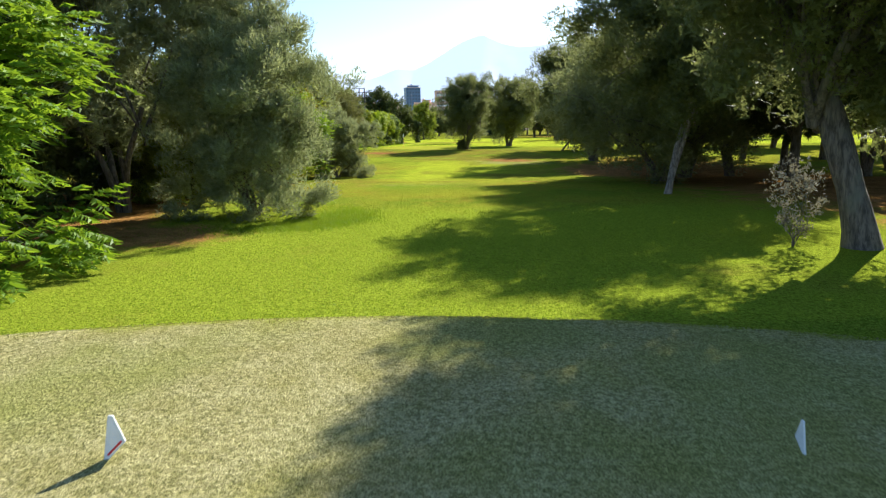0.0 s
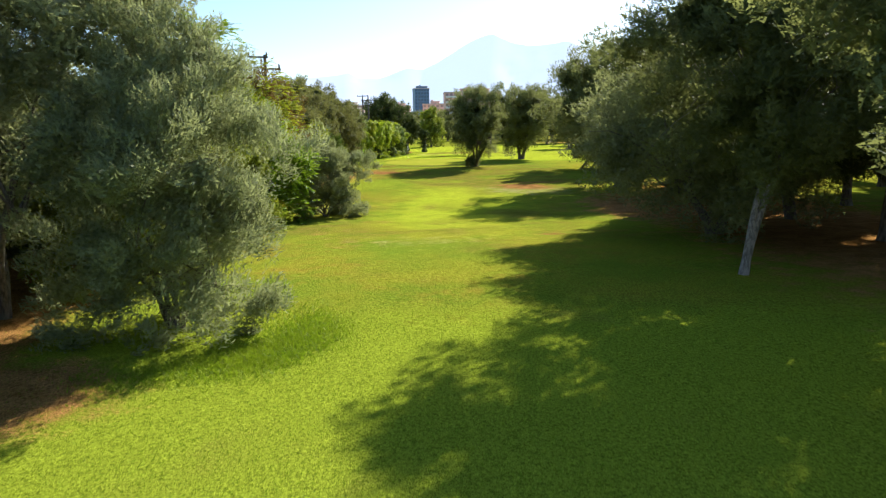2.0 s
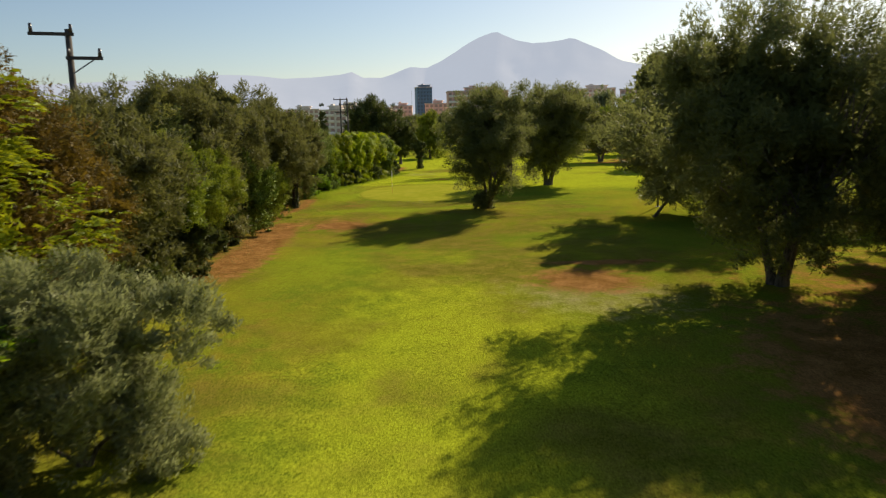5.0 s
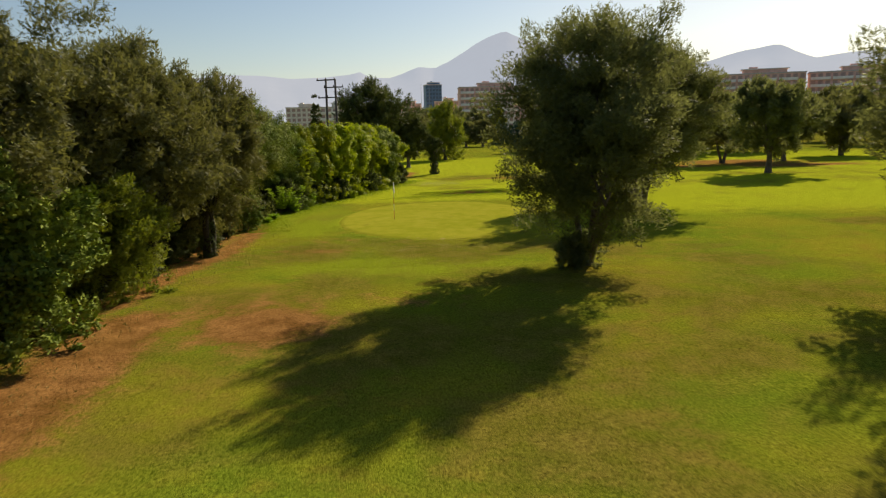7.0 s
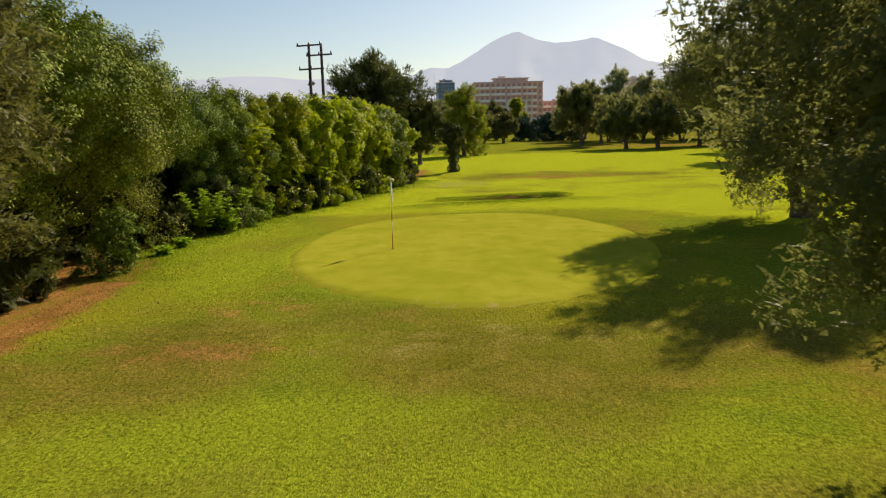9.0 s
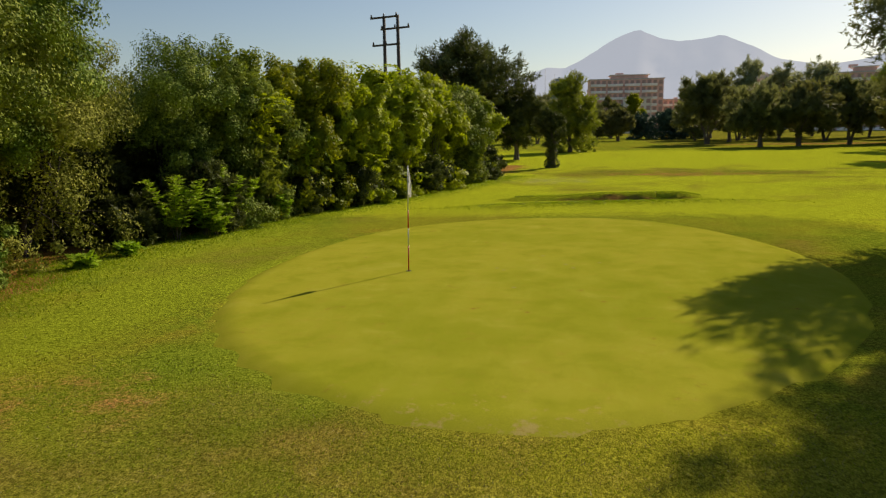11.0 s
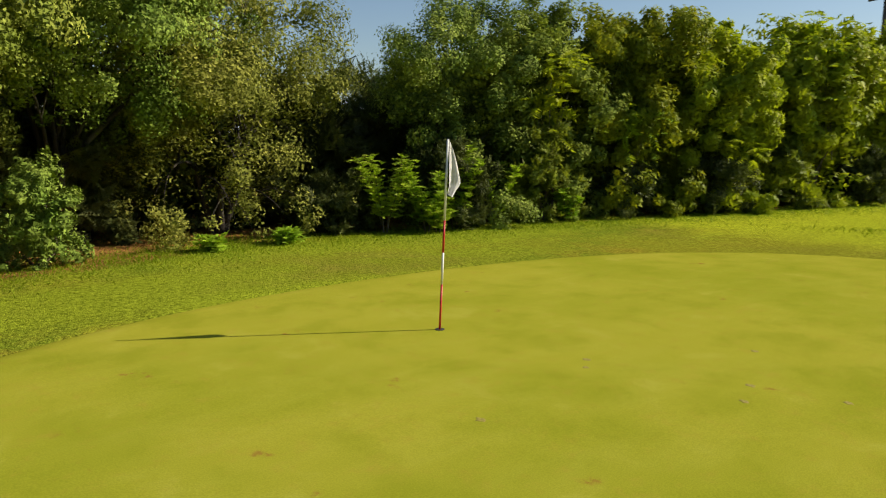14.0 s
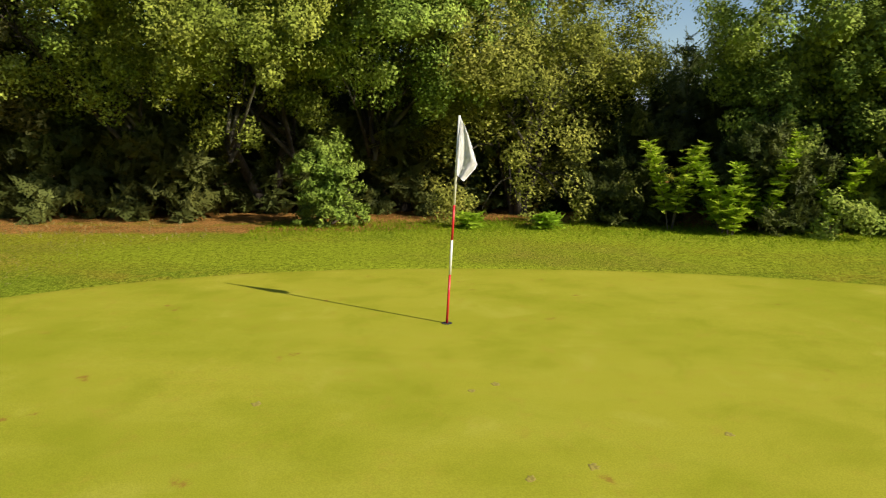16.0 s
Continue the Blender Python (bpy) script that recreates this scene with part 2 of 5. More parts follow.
def plain(name, colour, rough=0.6, metal=0.0, grain=0.12, scale=8.0, relief=0.0):
    m, n, l = material(name)
    f = noise_node(n, l, scale, 5, 0.65, n.new("ShaderNodeTexCoord").outputs["Object"])
    lo = [c * (1 - grain) for c in colour]
    hi = [min(1.0, c * (1 + grain)) for c in colour]
    b = n["Principled BSDF"]
    l.new(mix_rgb(n, l, ramp(n, l, f, 0.3, 0.7), lo, hi), b.inputs["Base Color"])
    b.inputs["Roughness"].default_value, b.inputs["Metallic"].default_value = rough, metal
    if relief:
        l.new(bump(n, l, f, 0.5, relief), b.inputs["Normal"])
    return m


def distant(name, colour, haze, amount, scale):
    """A far surface with the air's own light mixed into it as emission."""
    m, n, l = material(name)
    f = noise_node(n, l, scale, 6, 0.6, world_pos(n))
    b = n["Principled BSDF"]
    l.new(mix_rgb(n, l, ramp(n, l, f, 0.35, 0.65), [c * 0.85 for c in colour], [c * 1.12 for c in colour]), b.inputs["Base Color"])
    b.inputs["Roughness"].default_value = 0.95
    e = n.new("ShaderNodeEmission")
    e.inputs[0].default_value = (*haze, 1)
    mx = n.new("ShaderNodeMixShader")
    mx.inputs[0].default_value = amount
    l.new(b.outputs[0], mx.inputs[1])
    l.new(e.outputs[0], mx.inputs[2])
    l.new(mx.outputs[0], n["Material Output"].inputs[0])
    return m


GROUND = ground_material()
GREEN = green_material()
WHITE = plain("white_paint", (0.80, 0.80, 0.78), 0.45, 0, 0.05)
RED = plain("red_paint", (0.55, 0.02, 0.03), 0.4, 0, 0.08)
CLOTH = plain("white_cloth", (0.82, 0.82, 0.84), 0.85, 0, 0.06, 20)
CUP = plain("cup_shade", (0.03, 0.03, 0.03), 0.8)
POLE = plain("creosoted_wood", (0.075, 0.06, 0.05), 0.85, 0, 0.3, 6, 0.01)
STEEL = plain("galvanised_steel", (0.22, 0.22, 0.23), 0.5, 0.6, 0.15)
PORCELAIN = plain("insulator_glaze", (0.10, 0.07, 0.06), 0.25)
SCUFF = plain("scuffed_turf", (0.27, 0.225, 0.035), 0.9, 0, 0.3, 30, 0.004)


# ---------------------------------------------------------------- mesh helpers
def mesh_np(name, verts, faces, mat, smooth=False):
    """A mesh from numpy arrays: verts (n, 3), faces (m, 3 or 4)."""
    me = bpy.data.meshes.new(name)
    verts, faces = np.asarray(verts, np.float32), np.asarray(faces, np.int32)
    k = faces.shape[1]
    me.vertices.add(len(verts))
    me.vertices.foreach_set("co", verts.ravel())
    me.loops.add(faces.size)
    me.loops.foreach_set("vertex_index", faces.ravel())
    me.polygons.add(len(faces))
    me.polygons.foreach_set("loop_start", np.arange(0, faces.size, k, dtype=np.int32))
    if smooth:
        me.polygons.foreach_set("use_smooth", np.ones(len(faces), dtype=bool))
    me.materials.append(mat)
    me.update(calc_edges=True)
    me.validate()
    return me


def part(name, bm, mat, parent=None, label="", smooth=False):
    """Links a bmesh as one mesh object, under a thing or a part."""
    me = bpy.data.meshes.new(name)
    if smooth:
        for f in bm.faces:
            f.smooth = True
    bm.to_mesh(me)
    bm.free()
    me.materials.append(mat)
    ob = new(name, me)
    if parent is not None:
        ob.parent = parent
    if label:
        ob["label"] = label
    return ob


def part_np(name, verts, faces, mat, parent=None, label="", smooth=False):
    ob = new(name, mesh_np(name, verts, faces, mat, smooth))
    if parent is not None:
        ob.parent = parent
    if label:
        ob["label"] = label
    return ob


def box(bm, x, y, z, sx, sy, sz, bevel=0.0, turn=0.0):
    """A box centred on x, y with its foot at z."""
    r = bmesh.ops.create_cube(bm, size=1.0)
    bmesh.ops.scale(bm, vec=(sx, sy, sz), verts=r["verts"])
    if turn:
        bmesh.ops.rotate(bm, cent=(0, 0, 0), matrix=Matrix.Rotation(turn, 3, "Z"), verts=r["verts"])
    bmesh.ops.translate(bm, vec=(x, y, z + sz / 2), verts=r["verts"])
    if bevel:
        es = list({e for v in r["verts"] for e in v.link_edges})
        bmesh.ops.bevel(bm, geom=es, offset=bevel, segments=2, affect="EDGES")
    return bm


def tube(path, radii, sides=8):
    """Vertices and quads of a tube along path (n, 3)."""
    path = np.asarray(path, float)
    n = len(path)
    tan = np.gradient(path, axis=0)
    tan /= np.linalg.norm(tan, axis=1)[:, None] + 1e-9
    ref = np.array([0.31, 0.95, 0.05])
    u = np.cross(tan, ref)
    u /= np.linalg.norm(u, axis=1)[:, None] + 1e-9
    w = np.cross(tan, u)
    a = np.linspace(0, 2 * np.pi, sides, endpoint=False)
    ring = np.cos(a)[None, :, None] * u[:, None, :] + np.sin(a)[None, :, None] * w[:, None, :]
    v = path[:, None, :] + ring * np.asarray(radii)[:, None, None]
    i, j = np.meshgrid(np.arange(n - 1), np.arange(sides), indexing="ij")
    k = (j + 1) % sides
    f = np.stack([i * sides + j, i * sides + k, (i + 1) * sides + k, (i + 1) * sides + j], -1).reshape(-1, 4)
    return v.reshape(-1, 3), f


def join_np(pieces):
    vs, fs, o = [], [], 0
    for v, f in pieces:
        vs.append(v)
        fs.append(np.asarray(f) + o)
        o += len(v)
    return np.concatenate(vs), np.concatenate(fs)


# ---------------------------------------------------------------- lie of the land
PROFILE_Y = [-200, 10, 20, 30, 40, 50, 58, 66, 76, 88, 96, 104, 400]
PROFILE_Z = [0.0, 0.0, 0.1, 0.3, 0.0, -0.4, -0.2, 0.05, 0.0, 0.3, 0.05, 0.03, 0.0]


def smooth01(t):
    t = np.clip(t, 0.0, 1.0)
    return t * t * (3 - 2 * t)


def tee_edge(x):
    """How far ahead the tee's platform reaches."""
    return 9.45 - 0.028 * (np.asarray(x) + 1.0) ** 2 - 0.025 * np.asarray(x)


def land(x, y):
    """The ground's height."""
    x, y = np.asarray(x, float), np.asarray(y, float)
    fine = np.linspace(-200, 400, 601)
    base = np.interp(fine, PROFILE_Y, PROFILE_Z)
    base = np.convolve(np.pad(base, 5, mode="edge"), np.hanning(13)[1:-1] / np.hanning(13).sum(), mode="valid")
    z = np.interp(y, fine, base)
    z = z + 0.5 * smooth01((tee_edge(x) + 1.3 - y) / 1.6)
    z = z + 0.05 * np.sin(x * 0.31 + 1.3) * np.sin(y * 0.23) * (np.abs(x) < 80)
    # the low bank with a turf lip behind the green
    lip_y = 121.2 + 0.2 * (x + 1.4) + 0.05 * np.sin(1.3 * x)
    along = (0.6 + 0.4 * smooth01((x + 3.4) / 2.5)) * smooth01((x + 6.2) / 1.5) * smooth01((3.0 - x) / 1.4)
    wall = smooth01((y - lip_y + 0.04) / 0.12)
    z = z + along * (0.19 * wall * smooth01((lip_y + 5.0 - y) / 4.5) - 0.07 * smooth01((y - lip_y + 1.5) / 1.2) * (1 - wall))
    z = z + 0.10 * np.exp(-(((y - lip_y + 2.4) / 0.6) ** 2)) * smooth01((x + 8) / 3) * smooth01((6 - x) / 3)
    return z


GX, GY, GRX, GRY = -2.95, 106.1, 6.0, 8.75


# ---------------------------------------------------------------- ground
def axis(cuts):
    out = [cuts[0][0]]
    for (a, step), (b, _) in zip(cuts, cuts[1:]):
        k = max(1, int(round((b - a) / step)))
        out += list(np.linspace(a, b, k + 1)[1:])
    return np.array(out)


def blob(x, y, cx, cy, rx, ry, turn=0.0):
    c, s = math.cos(turn), math.sin(turn)
    u, v = (x - cx) * c + (y - cy) * s, -(x - cx) * s + (y - cy) * c
    return np.clip(1.3 - np.sqrt((u / rx) ** 2 + (v / ry) ** 2), 0, 1)


HEDGE_Y = [8, 14, 20, 27, 36, 42, 46, 50, 60, 70, 76, 82, 88, 94, 100, 106, 112, 117, 122, 132, 146]
HEDGE_X = [-9.0, -9.0, -8.0, -9.0, -9.6, -9.5, -9.3, -9.6, -10.8, -11.3, -11.5, -12.0, -12.3, -11.9, -12.4, -13.6, -12.6, -11.4, -9.8, -7.4, -6.5]


def hedge_front(y):
    return np.interp(y, HEDGE_Y, HEDGE_X)


def build_ground():
    xs = axis([(-3000, 600), (-600, 120), (-120, 12), (-40, 1.2), (-16, 0.4), (14, 1.2), (40, 12), (120, 120), (600, 600), (3000, 1)])
    ys = axis([(-600, 100), (-60, 6), (-6, 0.5), (12, 0.7), (112, 0.4), (119.4, 0.14), (122.8, 0.5), (128, 1.5), (180, 8), (300, 60), (900, 500), (4600, 1)])
    X, Y = np.meshgrid(xs, ys, indexing="ij")
    Z = land(X, Y)
    # hollow under the putting green's own sheet
    d = np.sqrt(((X - GX) / GRX) ** 2 + ((Y - GY) / GRY) ** 2)
    Z = Z - 0.12 * (d < 0.94)
    nx, ny = len(xs), len(ys)
    i, j = np.meshgrid(np.arange(nx - 1), np.arange(ny - 1), indexing="ij")
    f = np.stack([i * ny + j, (i + 1) * ny + j, (i + 1) * ny + j + 1, i * ny + j + 1], -1).reshape(-1, 4)
    ob = part_np("ground", np.stack([X, Y, Z], -1).reshape(-1, 3), f, GROUND, smooth=True)
    x, y = X.ravel(), Y.ravel()
    dry = 0.95 * smooth01((tee_edge(x) - y + 0.9) / 1.8) * (x < 12) * (x > -14)
    dry = np.maximum(dry, 0.25 * blob(x, y, -3.0, 95.0, 7.0, 2.2))
    gd = np.sqrt(((x - GX) / GRX) ** 2 + ((y - GY) / GRY) ** 2)
    dry = np.maximum(dry, 0.12 * np.exp(-(((gd - 1.04) / 0.05) ** 2)))
    dry = np.maximum(dry, 0.32 * blob(x, y, -1.0, 37.0, 5.5, 3.0))
    dry = np.maximum(dry, 0.55 * blob(x, y, 6.0, 62.5, 5.0, 4.0))
    dry = np.maximum(dry, 0.25 * blob(x, y, 6.0, 140.0, 14.0, 4.0))
    dry = np.maximum(dry, 0.5 * blob(x, y, -4.0, 132.0, 4.0, 4.0))
    hf = hedge_front(y)
    tired = 0.6 * smooth01((y - 56) / 12) * smooth01((99 - y) / 6) * smooth01((14 - x) / 6)
    tired = np.maximum(tired, 0.35 * smooth01((y - 33) / 8) * smooth01((60 - y) / 8))
    tired = np.maximum(tired, 0.45 * blob(x, y, 5.0, 139.0, 10.0, 3.5))
    tired = np.maximum(tired, 0.6 * smooth01((y - 185) / 30) * (x > 8))
    tired = tired * (1 - 0.8 * blob(x, y, -6.5, 99.0, 4.0, 5.0)) * (1 - 0.9 * blob(x, y, -6.0, 68.0, 4.6, 9.0)) * (1 - 0.8 * blob(x, y, -3.5, 90.0, 7.0, 3.0))
    tired = np.maximum(tired, 0.22 * np.exp(-(((gd - 1.06) / 0.08) ** 2)))
    tired = np.maximum(tired, 0.75 * blob(x, y, -1.0, 94.0, 9.0, 3.5))
    tired = np.maximum(tired, 0.8 * blob(x, y, -7.5, 95.0, 5.0, 3.0))
    tired = np.maximum(tired, 0.3 * smooth01((y - 122) / 4) * smooth01((150 - y) / 8))
    on = (y > 4) & (y < 150)
    soil = np.clip(1.05 - np.abs(x - (hf - 2.0)) / 3.0, 0, 1) * on * 0.95
    strip = smooth01((y - 62) / 8) * smooth01((100 - y) / 4)
    soil = np.maximum(soil, 0.95 * strip * np.clip(1.35 - np.abs(x - (hf + 1.2)) / 1.7, 0, 1) * smooth01((86 - y) / 4))
    soil = np.maximum(soil, 0.85 * smooth01((y - 82) / 3) * smooth01((106 - y) / 3) * np.clip(1.2 - np.abs(x - hf) / 1.0, 0, 1))
    soil = np.maximum(soil, (x < hf - 2) * (x > hf - 14) * on * 0.9)
    soil = np.maximum(soil, 0.95 * blob(x, y, -6.9, 82.0, 2.6, 2.6, 0.45))
    soil = np.maximum(soil, 0.5 * blob(x, y, -7.8, 97.5, 2.2, 1.6))
    soil = np.maximum(soil, 0.8 * blob(x, y, 4.8, 39.2, 0.9, 0.8))
    soil = np.maximum(soil, 0.9 * blob(x, y, 7.5, 68.6, 4.0, 0.9))
    soil = np.maximum(soil, 0.9 * blob(x, y, 6.0, 65.0, 3.2, 3.0))
    soil = np.maximum(soil, 0.95 * blob(x, y, -8.3, 19.6, 3.4, 2.6))
    soil = np.maximum(soil, 0.95 * blob(x, y, -9.3, 39.5, 1.5, 6.0))
    soil = np.maximum(soil, 0.6 * blob(x, y, -7.6, 83.4, 4.0, 3.0))
    soil = np.maximum(soil, 0.45 * blob(x, y, -3.0, 84.5, 4.0, 2.2))
    soil = np.maximum(soil, 0.55 * blob(x, y, -8.0, 94.2, 3.2, 1.3))
    soil = np.maximum(soil, 0.28 * blob(x, y, 0.5, 93.6, 6.0, 2.2))
    soil = np.maximum(soil, 0.95 * blob(x, y, 18, 40, 9.5, 36.0))
    soil = np.maximum(soil, 0.85 * blob(x, y, 33, 156, 12, 9))
    soil = np.maximum(soil, 0.7 * blob(x, y, 30, 205, 25, 8))
    soil = np.maximum(soil, 0.95 * blob(x, y, 12.5, 52.0, 5.0, 12.0))
    soil = np.maximum(soil, 0.38 * blob(x, y, -5.5, 40.5, 3.0, 2.2, 0.4))
    soil = np.maximum(soil, 0.5 * blob(x, y, -4.0, 46.0, 2.5, 1.0))
    bank = 121.2 + 0.2 * (x + 1.4)
    soil = np.maximum(soil, 0.7 * np.exp(-(((y - bank + 0.05) / 0.14) ** 2)) * smooth01((x + 4.5) / 1.5) * smooth01((3.0 - x) / 1.0))
    soil = np.maximum(soil, 0.6 * blob(x, y, 3.5, 137.0, 8.0, 2.6))
    soil = np.maximum(soil, 0.4 * blob(x, y, 22.0, 152.0, 12.0, 3.0))
    tired = np.maximum(tired, 0.9 * blob(x, y, 20.5, 101.5, 4.5, 1.6))
    tired = np.maximum(tired, 0.7 * blob(x, y, 0.2, 120.2, 3.0, 0.9))
    lush = 0.8 * blob(x, y, -1.5, 16.0, 6.0, 7.0)
    lush = np.maximum(lush, 0.9 * blob(x, y, 4.0, 18.0, 6.0, 6.5))
    lush = np.maximum(lush, 0.8 * blob(x, y, -1.0, 52.0, 2.4, 14.0))
    lush = np.maximum(lush, 0.8 * blob(x, y, -12.0, 110.0, 2.2, 12.0))
    lush = np.maximum(lush, 0.95 * blob(x, y, -3.5, 90.0, 7.0, 3.0))
    lush = np.maximum(lush, 0.9 * blob(x, y, -9.6, 104.0, 2.0, 9.0))
    lush = np.maximum(lush, 0.6 * blob(x, y, -6.0, 68.5, 4.2, 8.0))
    lush = np.maximum(lush, 0.5 * blob(x, y, 1.0, 70.0, 3.5, 5.0))
    lush = np.maximum(lush, 0.6 * blob(x, y, 8.0, 78.0, 6.0, 8.0))
    lush = np.maximum(lush, 0.6 * blob(x, y, 4.0, 128.0, 16.0, 8.0))
    lush = np.maximum(lush, 0.5 * np.exp(-(((gd - 1.35) / 0.25) ** 2)))
    lush = np.maximum(lush, 0.7 * blob(x, y, 12.0, 110.0, 6.0, 14.0))
    soil = np.maximum(soil, 1.0 * np.maximum(blob(x, y, 37.0, 149.0, 9.0, 4.5), blob(x, y, 24.0, 150.0, 6.0, 3.5)))
    # far and mid fairway: the backlit glow is laid in as colour
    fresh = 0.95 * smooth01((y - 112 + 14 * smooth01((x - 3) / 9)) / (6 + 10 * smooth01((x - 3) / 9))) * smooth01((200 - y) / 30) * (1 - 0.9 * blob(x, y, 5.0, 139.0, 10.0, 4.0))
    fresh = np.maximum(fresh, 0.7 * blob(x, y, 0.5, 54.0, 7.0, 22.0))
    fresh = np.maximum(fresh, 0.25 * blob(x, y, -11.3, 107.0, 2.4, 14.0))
    lush = np.maximum(lush, 0.85 * smooth01((y - 9.5) / 2) * smooth01((30 - y) / 8) * (np.abs(x) < 14))
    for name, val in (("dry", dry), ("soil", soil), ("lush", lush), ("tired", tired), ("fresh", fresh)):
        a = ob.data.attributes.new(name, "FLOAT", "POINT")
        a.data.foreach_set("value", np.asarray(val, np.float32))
    return tagged(ob, "mown golf fairway grass with dry and bare earth patches", "ground", kind="structure")


def build_green():
    """The putting surface: a low crowned sheet with a rolled edge."""
    rings, seg = 40, 96
    a = np.linspace(0, 2 * np.pi, seg, endpoint=False)
    r = np.linspace(0.0, 1.0, rings + 1)[1:]
    wob = 1 + 0.018 * np.sin(3 * a + 0.6) + 0.012 * np.sin(5 * a + 2)
    v = [[GX, GY, 0.12]]
    worn = [0.0]
    for q in r:
        for t, k in zip(a, wob):
            x, y = GX + GRX * q * k * math.cos(t), GY + GRY * q * k * math.sin(t)
            z = 0.03 + 0.09 * (1 - q * q) - (0.08 * smooth01((q - 0.95) / 0.05)) + float(land(x, y)) * 1.0 * q
            v.append([x, y, z])
            front = math.exp(-((t - 1.5 * math.pi) / 0.55) ** 2)
            worn.append(float(np.clip((q - 0.72) / 0.26, 0, 1)) * front * 0.6)
    tri = [[0, 1 + j, 1 + (j + 1) % seg] for j in range(seg)]
    quads = []
    for i in range(rings - 1):
        for j in range(seg):
            p, q = 1 + i * seg + j, 1 + i * seg + (j + 1) % seg
            quads += [[p, p + seg, q + seg], [p, q + seg, q]]
    ob = part_np("putting_green", v, tri + quads, GREEN, smooth=True)
    at = ob.data.attributes.new("worn", "FLOAT", "POINT")
    at.data.foreach_set("value", np.asarray(worn, np.float32))
    return tagged(ob, "smooth pale putting green with a worn front edge", "putting green", kind="structure")


build_ground()
build_green()


# ---------------------------------------------------------------- trees
DENSE = 1.0


def leaf_blades(rng, centre, axis_dir, length, width, droop=0.0, facing=None):
    """Slim pointed leaves, one triangle each."""
    n = len(centre)
    ax = axis_dir / (np.linalg.norm(axis_dir, axis=1)[:, None] + 1e-9)
    side = np.cross(ax, rng.normal(size=(n, 3)) if facing is None else facing + rng.normal(scale=0.4, size=(n, 3)))
    side /= np.linalg.norm(side, axis=1)[:, None] + 1e-9
    L = (length * rng.uniform(0.65, 1.35, n))[:, None]
    W = (width * rng.uniform(0.7, 1.3, n))[:, None]
    foot = centre - ax * L * 0.45
    tip = centre + ax * L * 0.55
    tip[:, 2] -= droop * L[:, 0]
    v = np.stack([foot + side * W * 0.5, tip, foot - side * W * 0.5], 1)
    return v.reshape(-1, 3), np.arange(3 * n, dtype=np.int32).reshape(-1, 3)


def crown_points(rng, clumps, n, spread, per=13, open_side=0.0):
    """Leaf places on sprays that sit on the clumps' shells (k, 4: x y z radius); also the way that each leaf points."""
    k = len(clumps) * per
    w = clumps[:, 3] ** 2
    pick = rng.choice(len(clumps), k, p=w / w.sum())
    d = rng.normal(size=(k, 3))
    d /= np.linalg.norm(d, axis=1)[:, None]
    d[:, 2] = np.where(rng.random(k) < 0.3, np.abs(d[:, 2]), d[:, 2])
    far = 1 - spread * rng.random(k) ** 1.8 + 0.06 * rng.random(k) ** 4
    sc = clumps[pick, :3] + d * (clumps[pick, 3] * far)[:, None] * np.array([1, 1, 0.9])
    sr = clumps[pick, 3] * rng.uniform(0.2, 0.4, k)
    # most leaves are on the crown's outside
    w = sr ** 2 * (1 - open_side * (sc[:, 0] < np.median(sc[:, 0])))
    away = clumps[pick, :3] - clumps[:, :3].mean(0)
    away /= np.linalg.norm(away, axis=1)[:, None] + 1e-9
    w = w * np.clip(0.35 + np.einsum("ij,ij->i", away, d), 0.08, 1.0)
    q = rng.choice(k, n, p=w / w.sum())
    e = rng.normal(size=(n, 3))
    e /= np.linalg.norm(e, axis=1)[:, None]
    rr = sr[q] * rng.random(n) ** 0.45
    pts = sc[q] + e * rr[:, None]
    # sprays are drawn out along their own way
    pts += d[q] * (np.einsum("ij,ij->i", e, d[q]) * rr * 0.6)[:, None]
    return pts, d[q] * 0.75 + e * 0.5


